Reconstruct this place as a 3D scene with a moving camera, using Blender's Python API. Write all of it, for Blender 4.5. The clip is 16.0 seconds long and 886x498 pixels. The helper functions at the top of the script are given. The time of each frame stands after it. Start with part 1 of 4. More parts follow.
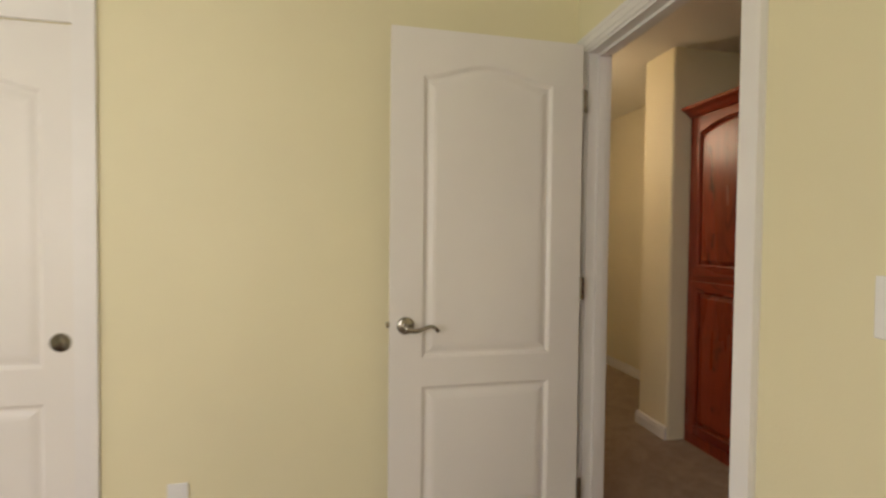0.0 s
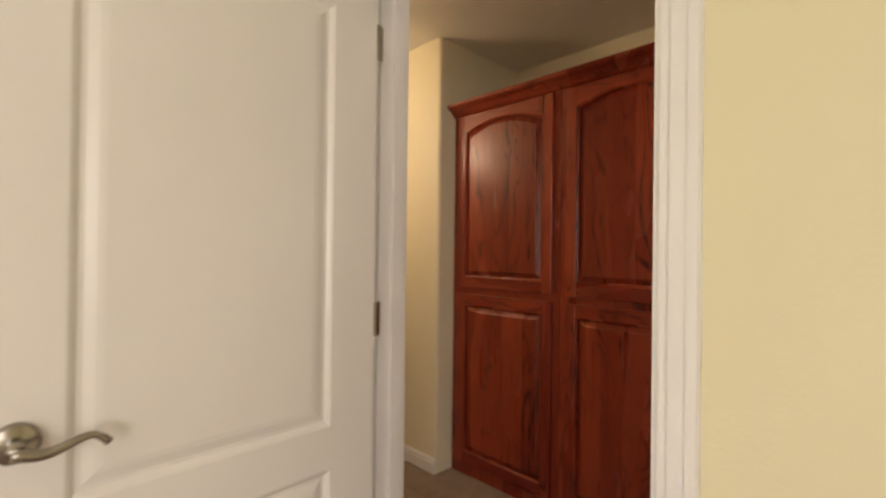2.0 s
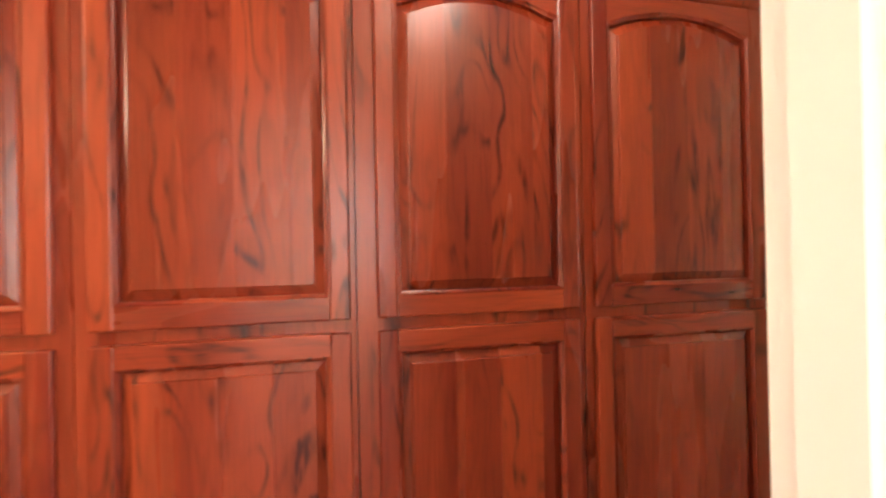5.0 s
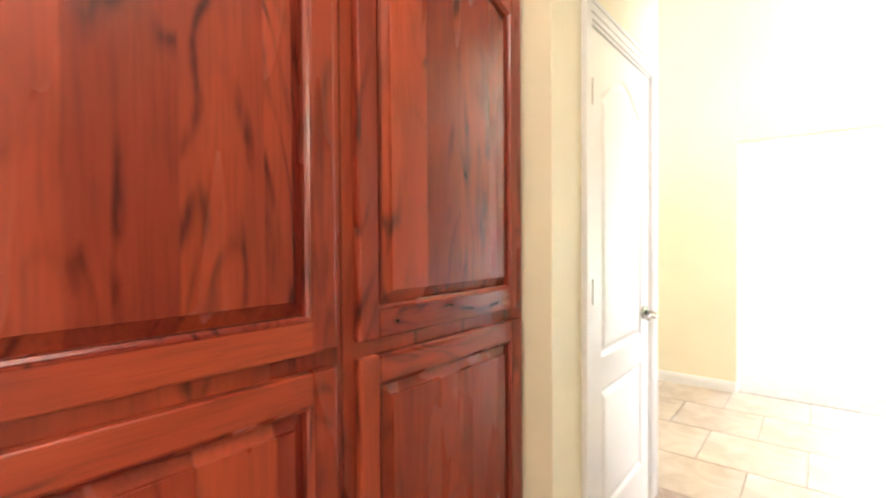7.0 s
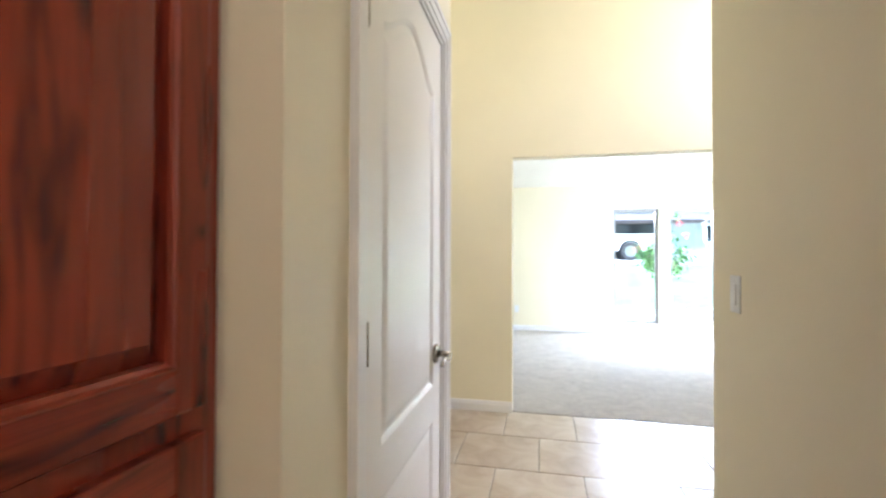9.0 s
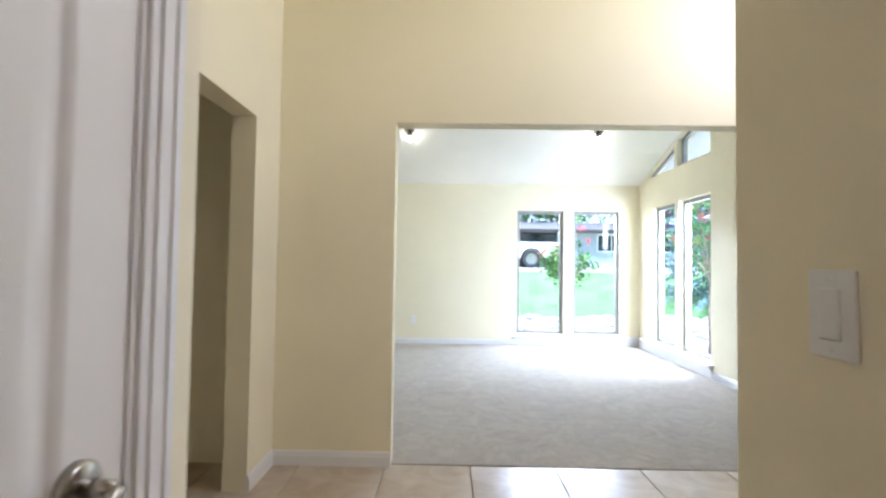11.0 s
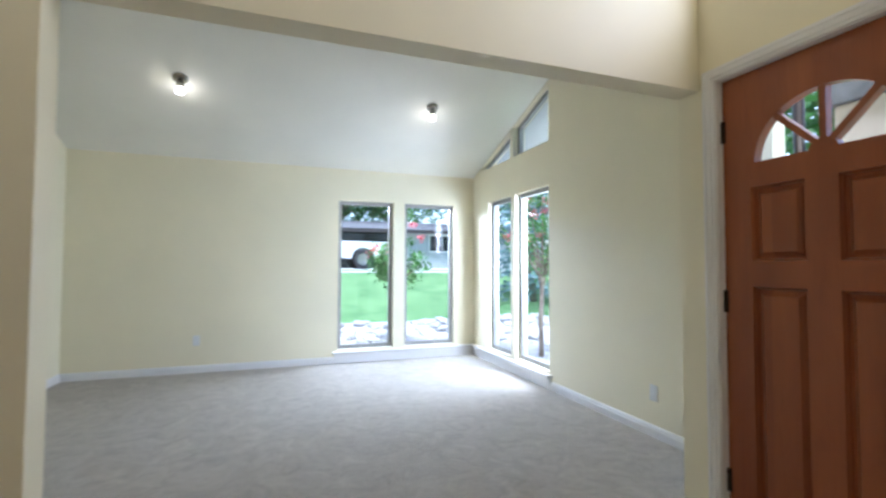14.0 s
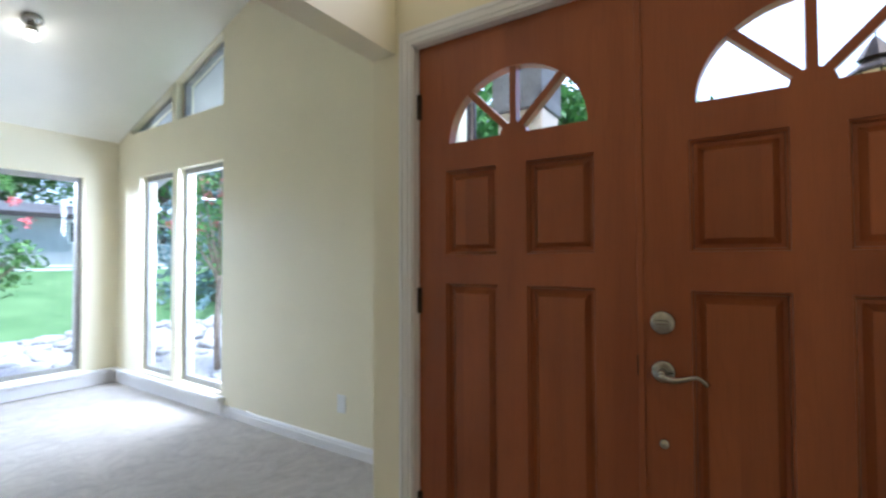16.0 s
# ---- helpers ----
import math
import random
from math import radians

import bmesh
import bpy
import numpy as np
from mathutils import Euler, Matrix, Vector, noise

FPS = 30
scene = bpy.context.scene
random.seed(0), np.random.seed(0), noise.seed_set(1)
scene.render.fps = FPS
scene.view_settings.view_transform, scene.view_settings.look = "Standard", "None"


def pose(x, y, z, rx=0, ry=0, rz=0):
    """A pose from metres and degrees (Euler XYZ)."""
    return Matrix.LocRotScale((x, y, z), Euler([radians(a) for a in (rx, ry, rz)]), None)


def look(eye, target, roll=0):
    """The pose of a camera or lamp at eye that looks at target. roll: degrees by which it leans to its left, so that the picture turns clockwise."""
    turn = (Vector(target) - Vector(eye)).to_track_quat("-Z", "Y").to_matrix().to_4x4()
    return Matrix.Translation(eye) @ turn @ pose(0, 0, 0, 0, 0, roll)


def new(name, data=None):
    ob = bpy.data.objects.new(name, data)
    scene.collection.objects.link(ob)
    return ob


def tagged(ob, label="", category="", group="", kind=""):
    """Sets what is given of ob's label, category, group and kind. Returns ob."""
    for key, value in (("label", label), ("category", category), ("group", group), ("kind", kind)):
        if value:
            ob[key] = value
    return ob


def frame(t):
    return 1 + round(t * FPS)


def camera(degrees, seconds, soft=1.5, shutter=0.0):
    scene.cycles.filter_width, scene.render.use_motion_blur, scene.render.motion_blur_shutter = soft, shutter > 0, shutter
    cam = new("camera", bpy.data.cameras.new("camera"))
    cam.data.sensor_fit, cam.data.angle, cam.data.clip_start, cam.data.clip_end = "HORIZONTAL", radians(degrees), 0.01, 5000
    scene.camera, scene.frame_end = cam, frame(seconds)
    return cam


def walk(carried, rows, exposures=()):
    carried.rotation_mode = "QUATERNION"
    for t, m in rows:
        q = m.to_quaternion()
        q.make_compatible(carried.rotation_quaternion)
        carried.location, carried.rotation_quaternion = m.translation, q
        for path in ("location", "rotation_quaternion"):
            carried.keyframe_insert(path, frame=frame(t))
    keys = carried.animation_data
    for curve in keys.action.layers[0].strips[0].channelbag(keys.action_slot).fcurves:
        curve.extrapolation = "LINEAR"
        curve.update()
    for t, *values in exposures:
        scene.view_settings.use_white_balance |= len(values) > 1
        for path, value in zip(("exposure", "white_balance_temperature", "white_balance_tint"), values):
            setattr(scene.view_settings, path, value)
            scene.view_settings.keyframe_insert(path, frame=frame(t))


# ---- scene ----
cam = camera(88.4, 16.0, soft=2.4, shutter=0.4)
PATH = [
    (0, (0.186, 0.355, 1.267), (0.573, 2.317, 1.217), 0.6),
    (0.5, (0.233, 0.524, 1.249), (0.87, 2.420, 1.212), -0.1),
    (1, (0.265, 0.691, 1.27), (1.145, 2.487, 1.242), -1.4),
    (1.5, (0.284, 0.882, 1.26), (1.455, 2.503, 1.263), -0.7),
    (2, (0.346, 1.035, 1.252), (1.754, 2.455, 1.263), 0.7),
    (2.5, (0.426, 1.197, 1.25), (2.034, 2.386, 1.263), -0.2),
    (3, (0.495, 1.386, 1.243), (2.284, 2.280, 1.262), -1.1),
    (3.5, (0.605, 1.483, 1.217), (2.519, 2.062, 1.259), -0.9),
    (4, (0.735, 1.549, 1.219), (2.719, 1.800, 1.244), -1.0),
    (4.2, (0.781, 1.569, 1.226), (2.777, 1.685, 1.246), -1.1),
    (6.3, (1.383, 1.534, 1.23), (2.94, 0.280, 1.223), -0.6),
    (6.5, (1.43, 1.494, 1.235), (2.914, 0.154, 1.222), -0.6),
    (7, (1.534, 1.393, 1.252), (2.805, -0.151, 1.219), -0.4),
    (7.5, (1.611, 1.261, 1.267), (2.674, -0.432, 1.211), 1.1),
    (8, (1.703, 1.087, 1.249), (2.539, -0.730, 1.251), -0.6),
    (8.5, (1.773, 0.897, 1.26), (2.396, -1.004, 1.267), 0.8),
    (9, (1.795, 0.701, 1.252), (2.225, -1.252, 1.281), 0.2),
    (9.5, (1.812, 0.464, 1.242), (2.085, -1.517, 1.28), -0.2),
    (9.7, (1.828, 0.368, 1.237), (2.038, -1.620, 1.278), 0.0),
    (11.8, (1.614, -0.653, 1.181), (1.558, -2.650, 1.254), 0.7),
    (12, (1.598, -0.744, 1.192), (1.505, -2.741, 1.263), 0.6),
    (12.5, (1.541, -0.955, 1.193), (1.376, -2.947, 1.273), 0.4),
    (13, (1.485, -1.123, 1.202), (1.251, -3.107, 1.29), 0.3),
    (13.5, (1.433, -1.246, 1.198), (1.025, -3.202, 1.288), 0.3),
    (14, (1.374, -1.371, 1.201), (0.7, -3.252, 1.276), 0.2),
    (14.5, (1.322, -1.487, 1.212), (0.346, -3.231, 1.275), 0.3),
    (15, (1.222, -1.580, 1.212), (-0.033, -3.136, 1.278), 0.1),
    (15.5, (1.085, -1.702, 1.225), (-0.399, -3.040, 1.281), -0.4),
    (16, (0.926, -1.821, 1.205), (-0.747, -2.917, 1.255), -0.2),
]
EXPOSURES = [(0.0, 0.95, 6400, 13), (2.0, 1.4, 6600, 17), (3.0, 1.6, 6700, 20), (4.2, 2.75, 6600, 22), (6.3, 4.1, 5500, 10), (7.5, 3.65, 5200, 10), (8.5, 3.0, 5050, 11), (9.5, 2.7, 5050, 11), (12.0, 1.85, 5150, 12), (13.5, 1.6, 5050, 11), (15.0, 1.3, 4950, 10), (16.0, 1.45, 5000, 11)]
walk(cam, [(t, look(eye, target, roll)) for t, eye, target, roll in PATH], EXPOSURES)

# ---- light ----
world = bpy.data.worlds.new("sky")
scene.world = world
world.use_nodes = True
sky = world.node_tree.nodes.new("ShaderNodeTexSky")
sky.sky_type = "NISHITA"
sky.sun_disc = False
sky.sun_elevation, sky.sun_rotation = radians(50), radians(250)
sky.altitude, sky.dust_density = 200, 2.5
back = world.node_tree.nodes["Background"]
back.inputs["Strength"].default_value = 0.15
world.node_tree.links.new(sky.outputs[0], back.inputs["Color"])


def lamp(name, kind, m, energy, color=(1, 1, 1), size=(1, 1)):
    data = bpy.data.lights.new(name, kind)
    data.energy, data.color = energy, color
    if kind == "AREA":
        data.shape, data.size, data.size_y = "RECTANGLE", size[0], size[1]
    elif kind == "SUN":
        data.angle = radians(size[0])
    else:
        data.shadow_soft_size = size[0]
    ob = new(name, data)
    ob.matrix_world = m
    return ob


lamp("sun", "SUN", look((0, 0, 30), (-6, -12, 0)), 3.4, (1, 0.95, 0.88), (10, 10))
# area lamps added as daylight in openings that lie behind or above the view
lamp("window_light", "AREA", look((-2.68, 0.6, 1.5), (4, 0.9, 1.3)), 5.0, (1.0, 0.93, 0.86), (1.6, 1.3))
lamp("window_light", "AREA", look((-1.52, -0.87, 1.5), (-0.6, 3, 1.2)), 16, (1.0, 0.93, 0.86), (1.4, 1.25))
# these two sit out of sight outside the living room windows, brightening the room
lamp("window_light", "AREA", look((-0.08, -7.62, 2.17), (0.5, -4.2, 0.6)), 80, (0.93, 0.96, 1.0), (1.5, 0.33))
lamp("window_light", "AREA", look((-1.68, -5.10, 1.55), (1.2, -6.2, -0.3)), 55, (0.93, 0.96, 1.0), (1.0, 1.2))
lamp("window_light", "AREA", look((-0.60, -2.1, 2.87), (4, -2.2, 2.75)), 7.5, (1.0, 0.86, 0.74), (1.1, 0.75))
# fixtureless point lights, added to glow up the hall and fill the cabinets
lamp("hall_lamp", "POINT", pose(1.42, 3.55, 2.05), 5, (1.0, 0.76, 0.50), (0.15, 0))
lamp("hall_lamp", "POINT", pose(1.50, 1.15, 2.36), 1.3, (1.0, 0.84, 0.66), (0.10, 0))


# ---- materials ----
def nodes_of(name, rough=0.5, metal=0.0, color=None):
    m = bpy.data.materials.new(name)
    m.use_nodes = True
    b = m.node_tree.nodes["Principled BSDF"]
    b.inputs["Roughness"].default_value = rough
    b.inputs["Metallic"].default_value = metal
    if color:
        b.inputs["Base Color"].default_value = (*color, 1)
    return m, m.node_tree.nodes, m.node_tree.links, b


def coords(nd, lk, scale, space="Object"):
    tc = nd.new("ShaderNodeTexCoord")
    mp = nd.new("ShaderNodeMapping")
    mp.inputs["Scale"].default_value = scale
    lk.new(tc.outputs[space], mp.inputs["Vector"])
    return mp.outputs["Vector"]


def noise_tex(nd, lk, vec, scale, detail=3, rough=0.55, dist=0.0):
    n = nd.new("ShaderNodeTexNoise")
    n.inputs["Scale"].default_value, n.inputs["Detail"].default_value = scale, detail
    n.inputs["Roughness"].default_value, n.inputs["Distortion"].default_value = rough, dist
    lk.new(vec, n.inputs["Vector"])
    return n.outputs["Fac"]


def ramp(nd, lk, fac, stops):
    r = nd.new("ShaderNodeValToRGB")
    el = r.color_ramp.elements
    while len(el) < len(stops):
        el.new(0.5)
    for e, (p, c) in zip(el, stops):
        e.position, e.color = p, (*c, 1)
    lk.new(fac, r.inputs["Fac"])
    return r.outputs["Color"]


def mix(nd, lk, fac, a, b, mode="MIX"):
    m = nd.new("ShaderNodeMix")
    m.data_type, m.blend_type = "RGBA", mode
    for sock, v in ((m.inputs["Factor"], fac), (m.inputs["A"], a), (m.inputs["B"], b)):
        if isinstance(v, (int, float)):
            sock.default_value = v
        elif isinstance(v, tuple):
            sock.default_value = (*v, 1)
        else:
            lk.new(v, sock)
    return m.outputs["Result"]


def bump(nd, lk, bsdf, height, strength, distance):
    b = nd.new("ShaderNodeBump")
    b.inputs["Strength"].default_value, b.inputs["Distance"].default_value = strength, distance
    lk.new(height, b.inputs["Height"])
    lk.new(b.outputs["Normal"], bsdf.inputs["Normal"])


def mottled(name, a, b, rough, scale, bump_scale=0, strength=0.2, distance=0.002, detail=4, metal=0.0):
    m, nd, lk, bs = nodes_of(name, rough, metal)
    v = coords(nd, lk, (1, 1, 1))
    f = noise_tex(nd, lk, v, scale, detail)
    lk.new(ramp(nd, lk, f, [(0.35, a), (0.65, b)]), bs.inputs["Base Color"])
    if bump_scale:
        bump(nd, lk, bs, noise_tex(nd, lk, v, bump_scale, 3), strength, distance)
    return m


def scaled(c, k):
    return tuple(x * k for x in c)


def paint(name, c, rough=0.55):
    return mottled(name, scaled(c, 0.97), scaled(c, 1.02), rough, 1.3, 110, 0.35, 0.0015)


YELLOW = paint("yellow_wall_paint", (0.80, 0.74, 0.50))
CREAM = paint("cream_wall_paint", (0.86, 0.79, 0.58))
CEIL = paint("ceiling_paint", (0.82, 0.79, 0.70), 0.8)
WHITE = mottled("white_gloss_paint", (0.80, 0.77, 0.73), (0.83, 0.80, 0.76), 0.36, 2.0, 60, 0.08, 0.001)
TRIM = mottled("white_trim_paint", (0.80, 0.78, 0.76), (0.84, 0.82, 0.80), 0.4, 3.0)
NICKEL = mottled("brushed_nickel", (0.34, 0.32, 0.28), (0.44, 0.41, 0.37), 0.27, 30, metal=1.0)
BRONZE = mottled("dark_bronze", (0.03, 0.022, 0.018), (0.06, 0.045, 0.035), 0.45, 40, metal=0.8)
PLASTIC = mottled("white_plastic", (0.80, 0.80, 0.78), (0.83, 0.83, 0.81), 0.35, 8)
DARK = mottled("dark_slot", (0.02, 0.02, 0.02), (0.03, 0.03, 0.03), 0.6, 8)
ALU = mottled("taupe_aluminium", (0.28, 0.27, 0.25), (0.34, 0.33, 0.31), 0.45, 12)


def grain_wood(name, dark, mid, light, rough, flecks=0.8, along="Z", board=0.0, bump_by=0.12):
    """Stained timber: cathedral figure, dark open pores in bands, and boards of their own tone."""
    m, nd, lk, bs = nodes_of(name, rough)
    info = nd.new("ShaderNodeObjectInfo")
    tc = nd.new("ShaderNodeTexCoord")
    turn = nd.new("ShaderNodeMapping")
    if along == "X":
        turn.inputs["Rotation"].default_value = (0, radians(90), 0)
    lk.new(tc.outputs["Object"], turn.inputs["Vector"])
    off = nd.new("ShaderNodeVectorMath")
    off.operation = "SCALE"
    off.inputs[0].default_value = (7.3, 3.1, 11.7)
    lk.new(info.outputs["Random"], off.inputs["Scale"])
    add = nd.new("ShaderNodeVectorMath")
    lk.new(turn.outputs[0], add.inputs[0])
    lk.new(off.outputs[0], add.inputs[1])
    place = add.outputs[0]

    def calc(op, a, b=None):
        n = nd.new("ShaderNodeMath")
        n.operation = op
        for k, v in ((0, a), (1, b)):
            if v is None:
                continue
            if isinstance(v, (int, float)):
                n.inputs[k].default_value = v
            else:
                lk.new(v, n.inputs[k])
        return n.outputs[0]

    tone = None
    if board:
        sep = nd.new("ShaderNodeSeparateXYZ")
        lk.new(place, sep.inputs[0])
        cell = calc("FLOOR", calc("DIVIDE", sep.outputs[0], board))
        wn = nd.new("ShaderNodeTexWhiteNoise")
        wn.noise_dimensions = "1D"
        lk.new(cell, wn.inputs["W"])
        tone = wn.outputs["Value"]
        shift = nd.new("ShaderNodeCombineXYZ")
        lk.new(calc("MULTIPLY", tone, 9.0), shift.inputs[1])
        lk.new(calc("MULTIPLY", tone, 23.0), shift.inputs[2])
        more = nd.new("ShaderNodeVectorMath")
        lk.new(place, more.inputs[0])
        lk.new(shift.outputs[0], more.inputs[1])
        place = more.outputs[0]

    def stretched(z):
        mp = nd.new("ShaderNodeMapping")
        mp.inputs["Scale"].default_value = (1.0, 1.0, z)
        lk.new(place, mp.inputs["Vector"])
        return mp.outputs["Vector"]

    figure = noise_tex(nd, lk, stretched(0.24), 6.5, 2, 0.45, 0.6)
    rings = calc("PINGPONG", calc("MULTIPLY", figure, 17.0), 1.0)
    band = noise_tex(nd, lk, stretched(0.05), 13.0, 2, 0.5, 0.2)
    pores = noise_tex(nd, lk, stretched(0.035), 190, 2, 0.6)
    short = noise_tex(nd, lk, stretched(0.16), 70, 2, 0.5)
    broad = noise_tex(nd, lk, stretched(0.12), 4.0, 3, 0.55, 0.3)
    base = ramp(nd, lk, broad, [(0.32, mid), (0.68, light)])
    base = mix(nd, lk, 1.0, base, ramp(nd, lk, pores, [(0.34, (1 - 0.22 * flecks ** 0.5,) * 3), (0.54, (1, 1, 1))]), "MULTIPLY")
    line = ramp(nd, lk, rings, [(0.06, (0, 0, 0)), (0.42, (1, 1, 1))])
    ink = ramp(nd, lk, short, [(0.40, (0, 0, 0)), (0.56, (1, 1, 1))])
    where = ramp(nd, lk, band, [(0.47, (0, 0, 0)), (0.60, (1, 1, 1))])
    open_pore = mix(nd, lk, 1.0, mix(nd, lk, 1.0, (1, 1, 1), line, "SUBTRACT"), where, "MULTIPLY")
    open_pore = mix(nd, lk, 0.75, open_pore, ink, "MULTIPLY")
    amount = mix(nd, lk, 1.0, open_pore, (flecks, flecks, flecks), "MULTIPLY")
    col = mix(nd, lk, amount, base, mix(nd, lk, 1.0, base, dark, "MULTIPLY"))
    soft = ramp(nd, lk, rings, [(0.0, (0.72, 0.68, 0.66)), (0.5, (1, 1, 1))])
    col = mix(nd, lk, min(1.0, flecks * 0.55), col, soft, "MULTIPLY")
    if tone is not None:
        col = mix(nd, lk, 1.0, col, ramp(nd, lk, tone, [(0.0, (0.82, 0.78, 0.76)), (1.0, (1.04, 1.02, 1.0))]), "MULTIPLY")
    lk.new(col, bs.inputs["Base Color"])
    lk.new(ramp(nd, lk, broad, [(0.3, (rough * 0.85,) * 3), (0.7, (rough * 1.2,) * 3)]), bs.inputs["Roughness"])
    bump(nd, lk, bs, pores, bump_by, 0.001)
    return m


CHERRY_TONES = ((0.12, 0.06, 0.07), (0.18, 0.020, 0.011), (0.37, 0.060, 0.020))
CHERRY = grain_wood("dark_cherry_oak", *CHERRY_TONES, 0.28, 0.85)
CHERRY_PANEL = grain_wood("dark_cherry_oak_boards", *CHERRY_TONES, 0.26, 0.85, board=0.13)
CHERRY_RAIL = grain_wood("dark_cherry_oak_rail", *CHERRY_TONES, 0.28, 0.85, along="X")
FIR = grain_wood("stained_fir", (0.6, 0.5, 0.45), (0.24, 0.058, 0.015), (0.34, 0.096, 0.025), 0.38, 0.12)
FIR_PANEL = grain_wood("stained_fir_boards", (0.6, 0.5, 0.45), (0.26, 0.068, 0.017), (0.38, 0.112, 0.029), 0.36, 0.12, board=0.095)


def carpet_mat(name, a, b):
    m, nd, lk, bs = nodes_of(name, 0.95)
    v = coords(nd, lk, (1, 1, 1))
    fine = noise_tex(nd, lk, v, 260, 2, 0.8)
    big = noise_tex(nd, lk, v, 7, 6, 0.75, 1.2)
    c = ramp(nd, lk, big, [(0.32, a), (0.68, b)])
    lk.new(mix(nd, lk, 0.5, c, ramp(nd, lk, fine, [(0.3, (0.55, 0.55, 0.55)), (0.7, (1.1, 1.1, 1.1))]), "MULTIPLY"), bs.inputs["Base Color"])
    mx = nd.new("ShaderNodeMath")
    mx.operation = "ADD"
    lk.new(fine, mx.inputs[0])
    lk.new(noise_tex(nd, lk, v, 13, 4, 0.75, 0.8), mx.inputs[1])
    bump(nd, lk, bs, mx.outputs[0], 0.7, 0.010)
    bs.inputs["Sheen Weight"].default_value = 0.2
    return m


CARPET = carpet_mat("beige_carpet", (0.41, 0.36, 0.295), (0.60, 0.54, 0.455))
CARPET2 = carpet_mat("tan_carpet", (0.30, 0.215, 0.15), (0.46, 0.34, 0.25))


def tile_mat():
    m, nd, lk, bs = nodes_of("travertine_tile", 0.3)
    info = nd.new("ShaderNodeObjectInfo")
    v = coords(nd, lk, (1, 1, 1))
    n = noise_tex(nd, lk, v, 3.5, 6, 0.6, 0.7)
    c = ramp(nd, lk, n, [(0.3, (0.42, 0.32, 0.22)), (0.5, (0.55, 0.46, 0.35)), (0.7, (0.64, 0.57, 0.48))])
    t = ramp(nd, lk, info.outputs["Random"], [(0, (0.82, 0.80, 0.78)), (1, (1, 1, 1))])
    lk.new(mix(nd, lk, 1.0, c, t, "MULTIPLY"), bs.inputs["Base Color"])
    bump(nd, lk, bs, noise_tex(nd, lk, v, 30, 4), 0.1, 0.002)
    return m


TILE = tile_mat()
GROUT = mottled("tile_grout", (0.25, 0.22, 0.18), (0.33, 0.29, 0.24), 0.9, 30)


def glass_mat():
    m = bpy.data.materials.new("window_glass")
    m.use_nodes = True
    nd, lk = m.node_tree.nodes, m.node_tree.links
    nd.remove(nd["Principled BSDF"])
    tr, gl, mx = (nd.new("ShaderNode" + k) for k in ("BsdfTransparent", "BsdfGlossy", "MixShader"))
    gl.inputs["Roughness"].default_value = 0.02
    mx.inputs[0].default_value = 0.02
    lk.new(tr.outputs[0], mx.inputs[1])
    lk.new(gl.outputs[0], mx.inputs[2])
    lk.new(mx.outputs[0], nd["Material Output"].inputs["Surface"])
    return m


GLASS = glass_mat()
GRASS = mottled("lawn_grass", (0.09, 0.19, 0.06), (0.15, 0.27, 0.10), 0.9, 1.5, 60, 0.8, 0.03)
ROAD = mottled("pale_concrete", (0.42, 0.42, 0.41), (0.52, 0.52, 0.51), 0.85, 2.0, 60, 0.3, 0.004)
ROCK = mottled("river_rock", (0.24, 0.235, 0.23), (0.56, 0.55, 0.53), 0.75, 5.0, 30, 0.4, 0.01)
GRAVEL = mottled("gravel_bed", (0.34, 0.33, 0.32), (0.58, 0.56, 0.54), 0.9, 22, 40, 0.9, 0.03)
BARK = mottled("grey_bark", (0.16, 0.12, 0.09), (0.30, 0.25, 0.20), 0.85, 12, 40, 0.5, 0.005)
SIDING = mottled("pale_grey_siding", (0.44, 0.44, 0.46), (0.52, 0.52, 0.54), 0.8, 2.0)
BROWN = mottled("dark_brown_paint", (0.035, 0.028, 0.025), (0.06, 0.048, 0.042), 0.6, 6)
STUCCO = mottled("beige_stucco", (0.46, 0.40, 0.34), (0.54, 0.47, 0.40), 0.85, 3, 60, 0.5, 0.004)
AMBER = mottled("amber_glass", (0.75, 0.62, 0.30), (0.82, 0.70, 0.38), 0.25, 9)
ROOF = mottled("grey_shingle", (0.09, 0.09, 0.095), (0.17, 0.17, 0.18), 0.9, 8, 30, 0.6, 0.01)
CARPAINT = mottled("white_car_paint", (0.74, 0.74, 0.74), (0.80, 0.80, 0.80), 0.2, 3)
RUBBER = mottled("black_rubber", (0.015, 0.015, 0.015), (0.03, 0.03, 0.03), 0.7, 10)
DARKGLASS = mottled("tinted_glass", (0.015, 0.017, 0.02), (0.03, 0.033, 0.036), 0.08, 2)


def leaf_mat(name, a, b, trans=0.25):
    m, nd, lk, bs = nodes_of(name, 0.6)
    g = nd.new("ShaderNodeNewGeometry")
    lk.new(ramp(nd, lk, g.outputs["Random Per Island"], [(0.0, a), (1.0, b)]), bs.inputs["Base Color"])
    return m


LEAF = leaf_mat("green_leaves", (0.05, 0.14, 0.03), (0.14, 0.30, 0.07))
SPRUCE = leaf_mat("blue_spruce_needles", (0.11, 0.19, 0.19), (0.22, 0.32, 0.33))
FLOWER = leaf_mat("pink_blossom", (0.55, 0.06, 0.10), (0.75, 0.22, 0.26))
BULB, _n, _l, _b = nodes_of("lit_bulb", 0.4, 0, (1, 0.9, 0.75))
_b.inputs["Emission Color"].default_value = (1.0, 0.88, 0.70, 1)
_b.inputs["Emission Strength"].default_value = 6


